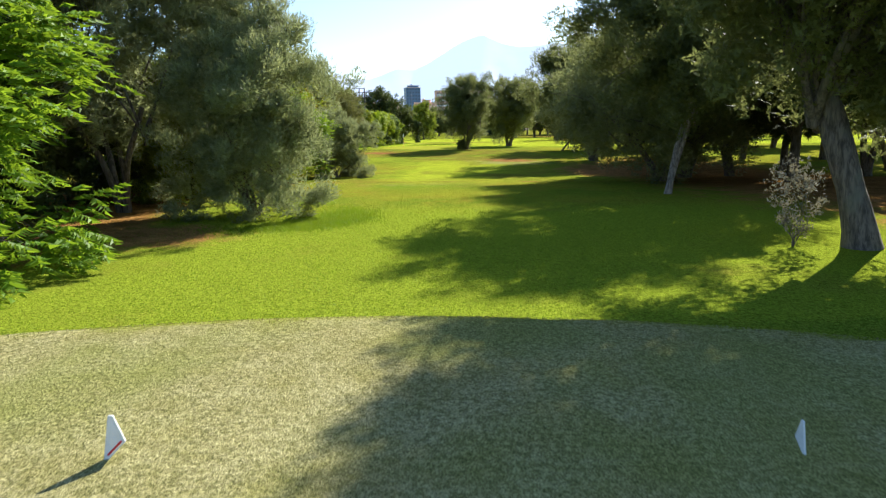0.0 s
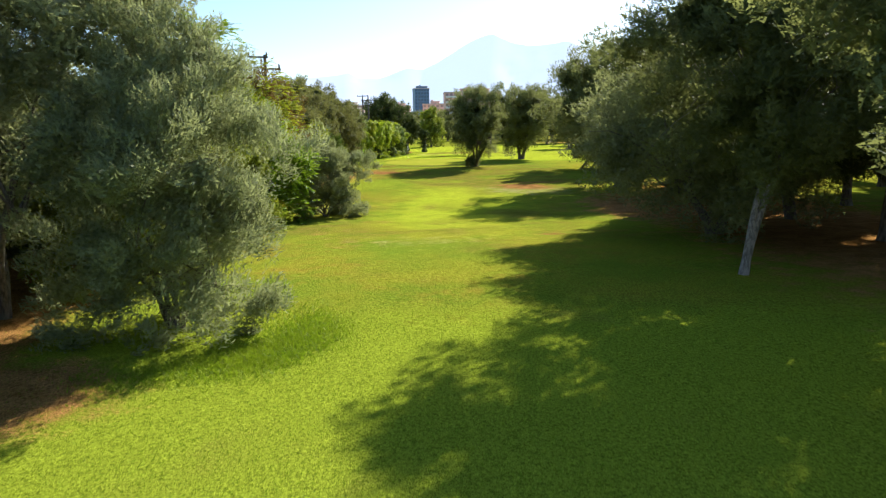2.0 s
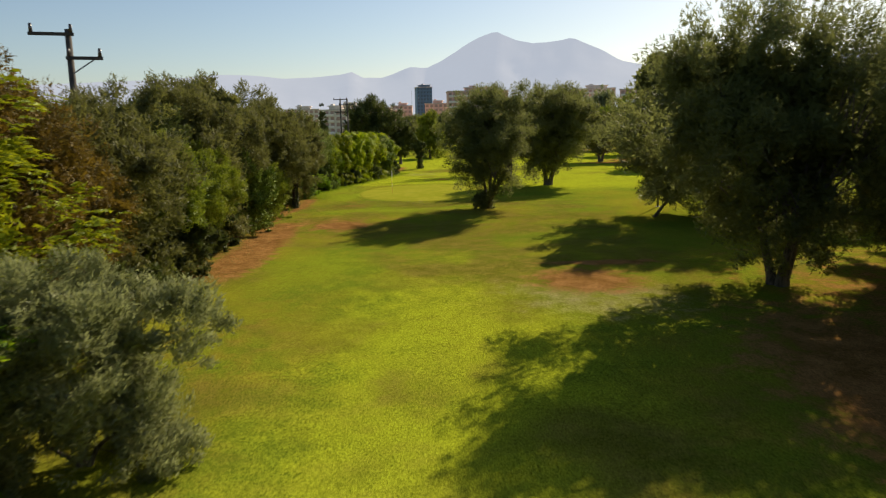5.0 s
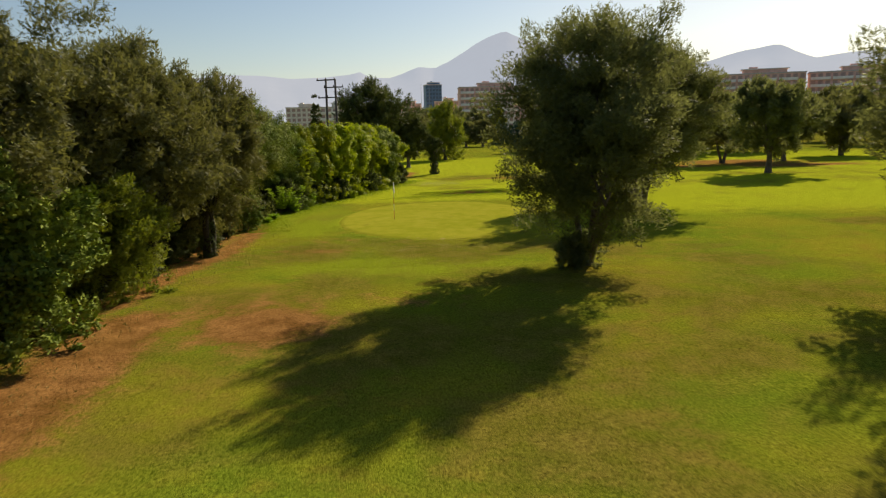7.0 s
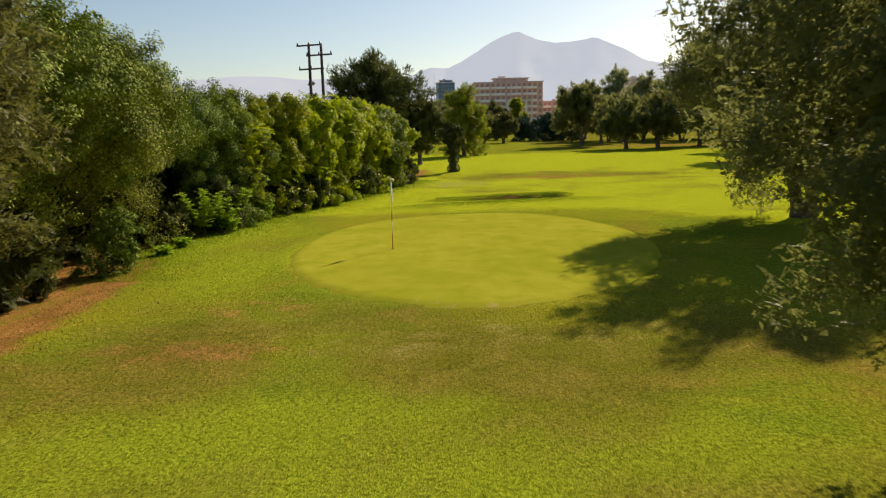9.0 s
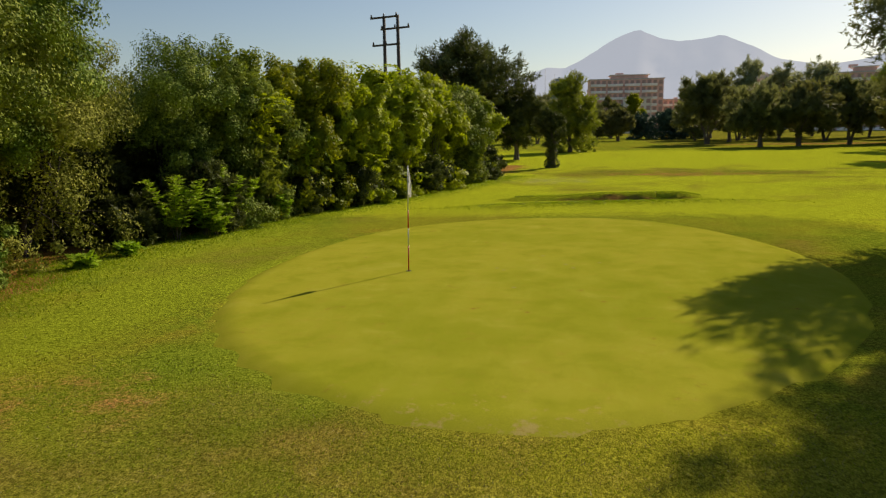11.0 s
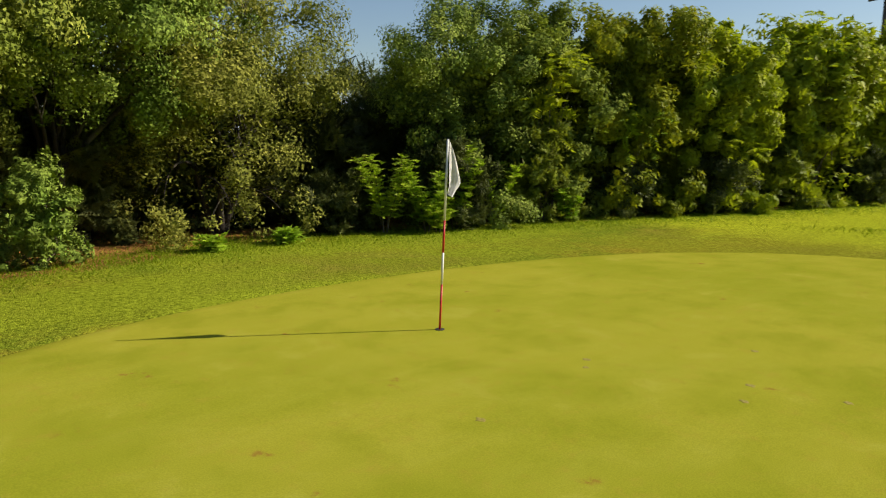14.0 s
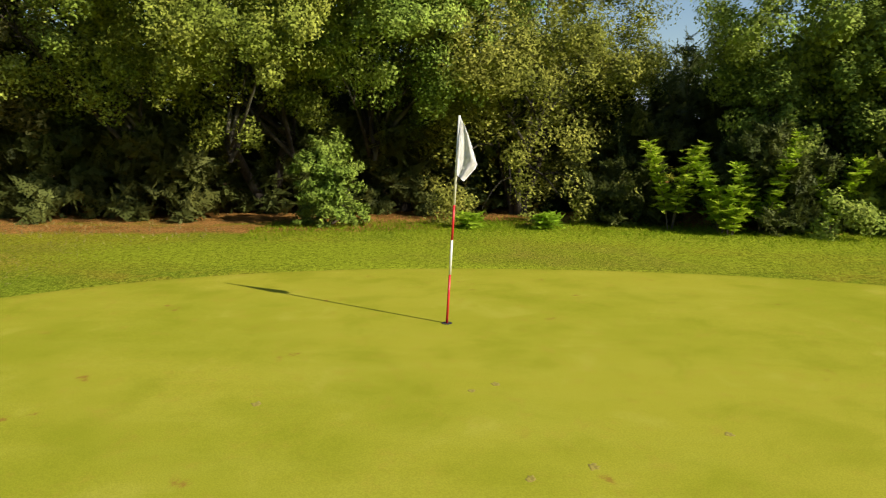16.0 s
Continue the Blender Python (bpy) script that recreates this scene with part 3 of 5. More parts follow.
def make_tree(name, label, x, y, h, r, seed, leaf=OLIVE, n=14000, low=0.28, trunk=0.22, stems=1, lean=(0, 0), fine=1.0,
              aspect=2.3, lobes=26, up=0.25, ry=None, group="", category="tree", bark=BARK, fork=0.3, pinnate=False, top=0.62, solid=False, open_side=0.0, leaf_len=None, limbs=False, ivy=0, splay=0.28, foot=(0, 0)):
    """A tapered trunk with limbs and a crown of many leaves. low: where the crown begins, as a share of h."""
    rng = np.random.default_rng(seed)
    ry = ry or r
    z0 = float(land(x, y)) - 0.08
    # clumps over an uneven ovoid
    zc, hz = h * (low + 1) / 2, h * (1 - low) / 2
    k = np.arange(lobes) + 0.5
    phi = np.arccos(1 - 2 * k / lobes)
    th = np.pi * (1 + 5 ** 0.5) * k + rng.uniform(0, 6)
    d = np.stack([np.cos(th) * np.sin(phi), np.sin(th) * np.sin(phi), np.cos(phi)], 1) + rng.normal(scale=0.16, size=(lobes, 3))
    rad = rng.uniform(0.56, 0.72, lobes)
    taper = np.where(d[:, 2] > 0, 1 - (1 - top) * np.clip(d[:, 2], 0, 1) ** 1.5, 1 - 0.25 * np.clip(-d[:, 2], 0, 1))
    cr = 0.33 * (r * ry * hz) ** (1 / 3) * rng.uniform(0.8, 1.2, lobes)
    if low < 0.06:
        # bushes keep their breadth down to the grass
        flat2 = np.sqrt(d[:, 0] ** 2 + d[:, 1] ** 2) + 1e-6
        wide = np.where(d[:, 2] < 0, np.maximum(flat2, 0.82 * rng.uniform(0.6, 1.05, lobes)) / flat2, 1.0)
        d[:, 0] *= wide
        d[:, 1] *= wide
    c = np.stack([d[:, 0] * rad * r * taper, d[:, 1] * rad * ry * taper, zc + d[:, 2] * rad * hz, cr], 1)
    if low < 0.06:
        m = lobes // 3
        a = np.arange(m) * 2.4 + rng.uniform(0, 6)
        q = rng.uniform(0.5, 0.8, m)
        sr = 0.3 * (r * ry * hz) ** (1 / 3) * rng.uniform(0.7, 1.2, m)
        c = np.concatenate([c, np.stack([np.cos(a) * q * r, np.sin(a) * q * ry, sr * rng.uniform(0.5, 1.1, m), sr], 1)])
    core = np.stack([rng.normal(scale=0.17 * r, size=8), rng.normal(scale=0.17 * ry, size=8), zc + rng.normal(scale=0.22 * hz, size=8), np.full(8, 0.42 * min(r, hz))], 1)
    c[:, 0] += lean[0] * c[:, 2] / h
    c[:, 1] += lean[1] * c[:, 2] / h
    c[:, 2] = np.maximum(c[:, 2], c[:, 3] * 0.55 + 0.05)
    # wood
    wood, boughs = [], []
    fz = max(0.25, h * fork)
    for s in range(stems):
        a = rng.uniform(0, 6.28) if stems > 1 else 0
        off = np.array([math.cos(a), math.sin(a)]) * (trunk * 0.7 if stems > 1 else 0)
        spread = r * (splay if stems > 1 else 0.0)
        t = np.linspace(0, 1, 9)
        px = off[0] + math.cos(a) * spread * t ** 1.3 + lean[0] * fz / h * t + (0.17 if stems > 1 else 0.09) * np.sin(t * 5 + seed + 2 * s) * t
        py = off[1] + math.sin(a) * spread * t ** 1.3 + lean[1] * fz / h * t + (0.17 if stems > 1 else 0.09) * np.cos(t * 4 + seed + s) * t
        path = np.stack([px + foot[0] * (1 - t), py + foot[1] * (1 - t), t * fz], 1)
        flare = 1 + 0.4 * np.exp(-t * 9)
        tr = trunk / math.sqrt(stems) * 1.15
        wood.append(tube(path, tr * flare * (1 - 0.32 * t), 10 if n > 20000 else 7))
        tips = c[rng.permutation(len(c))[: max(4, lobes // ((2 if n > 12000 else 4) * stems))]]
        for q in tips:
            t = np.linspace(0, 1, 7)[:, None]
            start = path[-1] - np.array([0, 0, rng.uniform(0, 0.35) * fz])
            if start[2] > q[2]:
                start = path[rng.integers(3, 8)]
            ctrl = start * 0.45 + q[:3] * 0.55 + np.array([0, 0, 0.12 * h]) * rng.uniform(-0.2, 1) + rng.normal(scale=0.05 * r, size=3)
            p = (1 - t) ** 2 * start + 2 * t * (1 - t) * ctrl + t ** 2 * q[:3]
            br = tr * rng.uniform(0.26, 0.5)
            bough = [tube(p, br * (1 - 0.85 * t[:, 0]), 6 if n > 20000 else 4)]
            for _ in range(2 if n > 12000 else 0):
                e = q[:3] + rng.normal(size=3) * q[3] * 0.45
                s2 = p[4]
                pp = s2 * (1 - t) + e * t + np.array([0, 0, 0.06 * r]) * np.sin(t * 3.1)
                bough.append(tube(pp[::2], (br * 0.35 * (1 - 0.8 * t[:, 0]))[::2], 4))
            if limbs:
                boughs.append(bough)
            else:
                wood += bough
    n = int(n * DENSE)
    thing = new(name)
    thing.location = (x, y, z0)
    v, f = join_np(wood)
    bole = part_np("trunk", v, f, bark, thing, smooth=True)
    for bough in boughs:
        part_np("limb", *join_np(bough), bark, bole, smooth=True)
    if ivy:
        # ivy up the trunk
        a, q = rng.uniform(0, 6.28, ivy), rng.random(ivy) ** 1.3
        rad = trunk * (1.5 + 0.9 * np.sin(q * 9 + a) ** 2) * (1 - 0.45 * q)
        ic = np.stack([rad * np.cos(a) + lean[0] * q * fz / h, rad * np.sin(a) + lean[1] * q * fz / h, 0.05 + q * fz * 1.05], 1)
        io = np.stack([np.cos(a), np.sin(a), 0.4 * np.ones(ivy)], 1)
        part_np("ivy", *leaf_blades(rng, ic, np.cross(io, rng.normal(size=(ivy, 3))), 0.16, 0.12, 0.0, io), DARKLEAF, thing, "dark ivy climbing the trunk")
    # leaves: fine ones on the clumps' shells, a few broad ones within
    surf = 4 * math.pi * ((r * ry) ** 0.8 * hz ** 0.8 + 0.4) ** 0.8
    area = 3.0 * surf / n * fine
    L = math.sqrt(area * aspect / 0.5)
    L = leaf_len or L
    W = L / aspect
    pts, out = crown_points(rng, c, n, 0.35 if leaf_len else 0.6, 13, open_side)
    pts[:, 2] = np.maximum(pts[:, 2], 0.06 + 0.1 * rng.random(n))
    axd = out * 0.8 + rng.normal(scale=0.42, size=(n, 3)) + np.array([0, 0, up])
    if pinnate:
        # feather leaves: leaflets in two rows along a drooping stalk
        m = n // 13
        stalk = axd[:m] / np.linalg.norm(axd[:m], axis=1)[:, None]
        stalk[:, 2] = stalk[:, 2] * 0.5 + 0.05
        side = np.cross(stalk, [0, 0, 1.0])
        side /= np.linalg.norm(side, axis=1)[:, None] + 1e-9
        cs, ax = [], []
        SL = pinnate
        for i in range(13):
            t = (i // 2 + 1) / 7
            sg = 1 if i % 2 else -1
            drop = np.array([0, 0, -0.28 * SL]) * t * t
            q = pts[:m] + stalk * SL * t + drop + side * sg * L * 0.42
            cs.append(q if i < 12 else pts[:m] + stalk * SL * 1.05 + drop)
            ax.append(side * sg + stalk * 0.45 + np.array([0, 0, -0.25]) if i < 12 else stalk)
        lv, lf = leaf_blades(rng, np.concatenate(cs), np.concatenate(ax), L, W, 0.1)
    elif leaf_len:
        # small leaves that turn their faces outwards and up
        outw = out / (np.linalg.norm(out, axis=1)[:, None] + 1e-9)
        tang = np.cross(outw, rng.normal(size=(n, 3)))
        tang /= np.linalg.norm(tang, axis=1)[:, None] + 1e-9
        lv, lf = leaf_blades(rng, pts, tang + 0.3 * outw, L, W, 0.0, outw + np.array([0, 0, 0.5]))
    else:
        # sprays that turn their faces outwards and to the light, their tips standing off the crown
        outw = out / (np.linalg.norm(out, axis=1)[:, None] + 1e-9)
        tang = np.cross(outw, rng.normal(size=(n, 3)))
        tang /= np.linalg.norm(tang, axis=1)[:, None] + 1e-9
        lv, lf = leaf_blades(rng, pts, 0.75 * tang + 0.65 * outw + np.array([0, 0, up]), L, W, 0.0, outw + np.array([0, 0, 0.35]))
    ni = max(300, n // (7 if n > 30000 else 4 if solid else 5))
    ip, io = crown_points(rng, core * (np.array([0.9, 0.9, 1, 0.9]) if solid else 1.0), ni, 0.9)
    ip[:, 2] = np.maximum(ip[:, 2], 0.3)
    ip[:, 0] += lean[0] * ip[:, 2] / h
    ip[:, 1] += lean[1] * ip[:, 2] / h
    iv, jf = leaf_blades(rng, ip, io + rng.normal(size=(ni, 3)), L * (1.7 if leaf_len else 1.6), W * (1.8 if leaf_len else 2.3))
    v, f = join_np([(lv, lf), (iv, jf)])
    crown = part_np("crown", v, f, leaf, thing)
    if solid:
        crown.data.materials.append(INNER[leaf.name])
        crown.data.polygons.foreach_set("material_index", np.concatenate([np.zeros(len(lf), np.int32), np.ones(len(jf), np.int32)]))
    return tagged(thing, label, category, group)


def olive(x, y, h, r, seed, **k):
    return make_tree("olive_tree", k.pop("label", "old olive tree with dense grey-green crown"), x, y, h, r, seed, k.pop("leaf", OLIVE), **k)


# the two trees that stand free on the fairway
olive(2.95, 89.4, 9.7, 3.45, 14, n=70000, solid=True, lean=(0.25, 0), low=0.06, trunk=0.25, stems=5, splay=0.42, limbs=True, fork=0.34, lobes=62, top=0.8, label="tall free-standing olive tree with several stems")
olive(10.2, 111.3, 10.3, 4.7, 12, ry=5.4, n=54000, solid=True, lean=(0.3, -0.4), low=0.12, top=0.9, fine=1.3, trunk=0.36, stems=3, fork=0.35, lobes=64, label="wide olive tree with hanging crown beside the green")

# grove on the sunny side of the fairway
olive(10.1, 16.6, 10.2, 5.5, 21, lean=(-0.35, -0.2), solid=True, top=0.92, n=60000, low=0.38, trunk=0.42, fork=0.4, lobes=76, fine=1.4, stems=2, splay=0.2, limbs=True, label="big old olive with a thick forked trunk")
olive(9.0, 29.0, 10.6, 5.0, 22, lean=(1.5, 1.4), top=0.75, n=48000, fine=0.9, low=0.25, trunk=0.14, stems=2, bark=PALEBARK, solid=True, fork=0.4, lobes=54, splay=0.2, limbs=True, label="tall olive with two pale slender stems")
olive(14.6, 20.6, 8.8, 2.9, 32, n=16000, low=0.42, trunk=0.16, stems=1, lobes=24, label="slender olive between the old trunk and the grove")
olive(11.7, 38.7, 8.8, 6.2, 27, leaf=SOFTOLIVE, n=66000, fine=0.8, low=0.06, trunk=0.24, stems=2, lobes=60, top=0.85, solid=True, label="dense soft olive with a crown down to the grass")
olive(14.2, 42.5, 11.6, 4.8, 31, leaf=SOFTOLIVE, n=24000, low=0.3, trunk=0.24, stems=2, lobes=36, label="tall olive rising behind the dense one")
olive(15.6, 48.0, 11.4, 5.0, 23, solid=True, n=30000, low=0.08, trunk=0.30, stems=3, lobes=44, label="bushy olive with branches down to the grass")
olive(13.3, 63.8, 10.6, 6.8, 24, ry=4.5, solid=True, n=62000, low=0.08, splay=0.12, trunk=0.28, stems=3, lobes=64, top=0.78, label="broad dark olive with a low spreading crown")
olive(16.0, 83.8, 9.9, 6.1, 25, ry=6.7, solid=True, n=50000, low=0.06, limbs=True, trunk=0.08, stems=1, foot=(-2.3, -0.5), lobes=44, top=0.8, label="round olive with a slanting slender trunk")
olive(20.8, 84.0, 9.0, 5.0, 28, solid=True, n=16000, low=0.15, trunk=0.25, stems=2, lobes=40, label="tall olive behind the round one")
for i, (gx, gy, gh, gr) in enumerate([(18.5, 17, 9, 4.4), (20.5, 25.0, 9.5, 4.2), (17.2, 35.5, 9.5, 4.4), (18, 45, 9.5, 4.4), (17.8, 55, 9.5, 4.4), (20.5, 66, 10, 4.4), (23.5, 31, 10, 4.6), (24, 41, 10, 4.6), (24.5, 52, 10, 4.6), (26, 63, 10, 4.6),
                                      (26, 74, 10, 4.6), (30, 26, 11, 5), (31, 38, 11, 5), (31, 50, 11, 5), (32.5, 62, 10, 5), (24, 10, 10, 4.6), (38, 44, 11, 5), (38, 31, 11, 5), (39, 70, 10, 5)]):
    olive(gx, gy, gh, gr, 40 + i, n=4500, low=0.24, trunk=0.26, stems=1 + i % 2, leaf=DARKLEAF, group="olives of the grove", label="dark olive tree standing in the grove")
make_tree("flowering_shrub", "thin shrub with pale dry flower heads by the trunk", 8.35, 17.0, 2.5, 0.75, 29, DRYHEAD, n=1300, leaf_len=0.06, low=0.1, trunk=0.03, stems=6, aspect=1.6, lobes=16, category="shrub")

# hedge side: single trees near the tee
make_tree("feather_leaved_tree", "bright green tree with long feather leaves", -10.8, 14.6, 9.0, 3.6, 61, BRIGHT, n=36000, low=0.02, trunk=0.2, stems=2, aspect=2.8, pinnate=0.55, fine=0.6, up=0.1, lobes=34)
olive(-11.0, 25.0, 12.0, 4.8, 62, n=40000, low=0.2, trunk=0.2, stems=4, aspect=3, leaf=GREYLEAF, label="tall feathery grey-green tree with thin stems")
olive(-6.25, 23.9, 7.3, 2.85, 63, n=72000, low=0.0, trunk=0.14, stems=5, aspect=3.6, up=0.6, leaf=GREYLEAF, fork=0.2, lobes=46, category="bush", label="rounded grey-green wild olive bush reaching the grass")
make_tree("olive_bush", "small grey olive bush on the grass edge", -7.1, 49.4, 4.6, 2.5, 64, GREYLEAF, n=44000, low=0.0, trunk=0.1, stems=5, aspect=3.4, up=0.6, fork=0.2, lobes=36, category="bush", top=0.8)
make_tree("ailanthus_tree", "slim open tree with long feather leaves above the hedge", -13.2, 45.4, 11.3, 3.0, 65, BRIGHT, n=4200, low=0.5, trunk=0.09, stems=4, pinnate=0.75, leaf_len=0.17, aspect=2.8, lobes=9, top=1.0)

HEDGE_FAIRWAY = [  # y, behind the front, height, radius, kind
    (12, 5.5, 11, 4.5, 0), (19, 6.0, 10, 4.0, 2), (29.5, 1.2, 6.0, 2.7, 1), (33.5, 1.6, 6.4, 2.8, 0), (37.5, 1.8, 7.5, 3.0, 1), (41.5, 1.7, 7.6, 3.0, 1),
    (45.5, 0.4, 6.2, 2.6, 3), (48.2, 1.9, 7.8, 2.6, 4), (51.5, 1.6, 8.8, 2.8, 4), (54.5, 2.4, 9.8, 3.2, 5), (57.5, 1.5, 7.6, 2.4, 5), (60, 2.8, 9.0, 2.9, 0), (61.5, 2.0, 8.2, 2.6, 0), (65, 2.0, 8.6, 2.8, 0), (67.5, 1.8, 6.6, 2.4, 1),
    (70.8, 1.7, 6.0, 2.3, 1), (70, 3.4, 8.2, 2.8, 2), (74, 1.7, 6.0, 2.3, 1),
]
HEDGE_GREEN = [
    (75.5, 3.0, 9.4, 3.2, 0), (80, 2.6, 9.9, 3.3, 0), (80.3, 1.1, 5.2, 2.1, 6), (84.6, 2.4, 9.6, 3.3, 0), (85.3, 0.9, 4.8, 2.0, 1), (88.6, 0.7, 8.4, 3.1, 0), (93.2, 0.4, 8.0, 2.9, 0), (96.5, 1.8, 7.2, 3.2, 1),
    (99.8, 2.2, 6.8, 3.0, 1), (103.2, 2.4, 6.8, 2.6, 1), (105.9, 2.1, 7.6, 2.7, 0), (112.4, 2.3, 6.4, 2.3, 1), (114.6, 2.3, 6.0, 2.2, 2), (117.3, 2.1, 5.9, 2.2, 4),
    # the lime leaf at 120 puts sunlit rims into a mid-green tree's colour
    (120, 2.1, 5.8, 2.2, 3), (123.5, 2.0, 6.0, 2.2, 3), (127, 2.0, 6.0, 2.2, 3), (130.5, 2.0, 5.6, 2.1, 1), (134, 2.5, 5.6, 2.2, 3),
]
KINDS = [
    ("olive_tree", "olive tree in the dense hedge", DULLOLIVE, 2.4),
    ("laurel_tree", "dark green broad-leaved tree in the hedge", BROAD, 2.2),
    ("oak_tree", "dark evergreen tree in the hedge", DARKLEAF, 2.4),
    ("bright_tree", "bright yellow-green tree at the hedge", BRIGHT, 2.4),
    ("yellowing_tree", "tree with yellowing leaves in the hedge", YELLOW, 2.4),
    ("rusty_tree", "tree with rust-brown leaves in the hedge", RUSTY, 2.4),
    ("laurel_tree", "round dark glossy laurel at the front of the hedge", ROUNDLEAF, 1.4),
]
for i, (hy, back, hh, hr, kd) in enumerate(HEDGE_FAIRWAY + HEDGE_GREEN):
    nm, lb, mt, asp = KINDS[kd]
    near = 96 < hy < 136
    low = 0.03
    kw = dict(n=30000 if 28 < hy < 70 else 40000 if hy > 28 else 15000)
    if kd in (3, 4) and hy < 60:
        kw = dict(n=32000, pinnate=0.5, leaf_len=0.15)
    if 66 < hy < 79 and kd == 1:
        low = 0.12
    if kd == 5:
        kw = dict(n=30000, fine=0.7)
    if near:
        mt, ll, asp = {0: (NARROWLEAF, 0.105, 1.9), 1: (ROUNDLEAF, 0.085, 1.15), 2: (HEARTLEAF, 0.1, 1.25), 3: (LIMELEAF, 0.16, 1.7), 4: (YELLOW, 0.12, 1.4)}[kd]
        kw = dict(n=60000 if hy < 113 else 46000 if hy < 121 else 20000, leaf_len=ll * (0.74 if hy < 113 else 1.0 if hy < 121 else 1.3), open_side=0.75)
    elif 79 < hy:
        # the old olives stand on bare trunks, the laurels before them reach the earth
        low = 0.15 if kd == 0 else 0.04
        kw.update(n=38000 if kd == 0 else 30000, splay=0.14, limbs=kd == 0, ivy=900 if 86 < hy < 96 else 0)
    if 96 < hy < 104:
        # the trunks stand back, the crowns hang out over the bare earth
        kw["lean"] = (3.0, 0)
        back, low = 3.3, 0.3
    make_tree(nm, lb, float(hedge_front(hy)) - back, hy, hh, hr * 1.1, 100 + i, mt, low=low, trunk=0.2 if low > 0.1 else 0.13, stems=3, bark=SHADEDBARK, aspect=asp,
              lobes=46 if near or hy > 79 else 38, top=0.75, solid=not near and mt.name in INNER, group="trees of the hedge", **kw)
for i, hy in enumerate(np.arange(22, 142, 4.2)):
    make_tree("background_tree", "dark tree behind the hedge", float(hedge_front(hy)) - 6.4 + 0.6 * math.sin(i * 4.0), hy + 0.8, (7.0 if hy < 70 else 5.8 if hy < 107 else 4.0 if hy < 113 else 5.0) + 0.8 * math.sin(i * 2.1), 3.3, 200 + i, DARKLEAF,
              n=3400, fine=0.55, low=0.0, trunk=0.16, stems=2, top=0.8, group="trees behind the hedge")
# bushes that fill the hedge's foot
for i, hy in enumerate(np.arange(57, 138, 2.7)):
    if 78 < hy < 108.0:
        continue
    inside = 0.6 if 70 < hy < 94 else 0.0
    nm, lb, mt = (("laurel_bush", "dark leafy bush at the foot of the hedge", BROAD), ("oak_bush", "dark evergreen bush at the foot of the hedge", DARKLEAF))[1 if inside else min(1, i % 3)]
    make_tree(nm, lb, float(hedge_front(hy)) - 0.9 - inside - 0.4 * math.sin(i * 2.7), hy, 2.1 + 0.7 * math.sin(i * 1.9), 1.35, 260 + i, mt, n=5000 if hy > 100 else 3500, low=0.0, trunk=0.05, stems=4, fork=0.2, aspect=2.2, lobes=18, group="bushes of the hedge", category="bush")
# bushes added inside the hedge to darken the hollow under its crowns
for i, hy in enumerate(np.arange(72, 118, 2.6)):
    make_tree("oak_bush", "dark bush added to fill the shaded hollow inside the hedge", float(hedge_front(hy)) - (2.3 if hy < 98 else 3.3 if hy < 109 else 4.4), hy, 3.4 + 0.6 * math.sin(i * 2.3), 1.7, 420 + i, DARKLEAF, n=1800, low=0.0, trunk=0.05, stems=3, fork=0.2, aspect=2.0, lobes=18, group="bushes of the hedge", category="bush", bark=SHADEDBARK)
make_tree("laurel_bush", "small leafy bush under the hedge trees", -13.3, 101.8, 2.0, 0.85, 290, ROUNDLEAF, n=7000, leaf_len=0.085, low=0.0, trunk=0.05, stems=4, fork=0.2, aspect=2.0, lobes=18, category="bush", lean=(0.4, 0))


def sapling(x, y, h, seed):
    """Upright shoots with feather leaves set spirally along them."""
    rng = np.random.default_rng(seed)
    thing = tagged(new("sapling"), "bright green leafy sapling before the hedge", "sapling", "saplings at the hedge")
    thing.location = (x, y, float(land(x, y)) - 0.03)
    wood, cs, ax = [], [], []
    for k in range(4):
        a, hh = k * 1.6 + rng.uniform(0, 0.6), h * rng.uniform(0.5, 0.9)
        t = np.linspace(0, 1, 6)
        lean = 0.28 * h * t ** 1.4
        stem = np.stack([0.05 * math.cos(a) + lean * math.cos(a), 0.05 * math.sin(a) + lean * math.sin(a), hh * t], 1)
        wood.append(tube(stem, 0.014 * (1 - 0.7 * t), 5))
        for m in range(int(16 + 16 * hh)):
            q = 0.22 + 0.78 * (m + rng.random()) / (16 + 16 * hh)
            base = np.array([np.interp(q, t, stem[:, i]) for i in range(3)])
            b = m * 2.4 + a
            way = np.array([math.cos(b), math.sin(b), rng.uniform(0.1, 1.5)])
            way /= np.linalg.norm(way)
            side = np.cross(way, [0, 0, 1.0])
            side /= np.linalg.norm(side)
            SL = 0.27 * rng.uniform(0.6, 1.2)
            for i in range(11):
                u = (i // 2 + 1) / 6
                sg = 1 if i % 2 else -1
                p = base + way * SL * u + np.array([0, 0, -0.4 * SL * u * u])
                cs.append(p + side * sg * 0.055 if i < 10 else p)
                ax.append(side * sg + way * 0.6 if i < 10 else way)
    part_np("stem", *join_np(wood), BARK, thing, smooth=True)
    cs, ax = np.array(cs), np.array(ax)
    part_np("foliage", *leaf_blades(rng, cs, ax, 0.13, 0.06, 0.08, np.tile([0.25, -0.15, 1.0], (len(cs), 1))), SAPLINGLEAF, thing)


for i, (sx, sy, sh) in enumerate([(-13.2, 108.9, 2.4), (-12.8, 109.8, 1.8), (-12.8, 110.6, 2.4), (-12.5, 109.9, 1.0), (-12.9, 112.0, 2.0), (-12.3, 113.9, 1.0), (-13.0, 104.8, 0.4), (-13.0, 106.4, 0.5)]):
    sapling(sx, sy, sh, 294 + i)

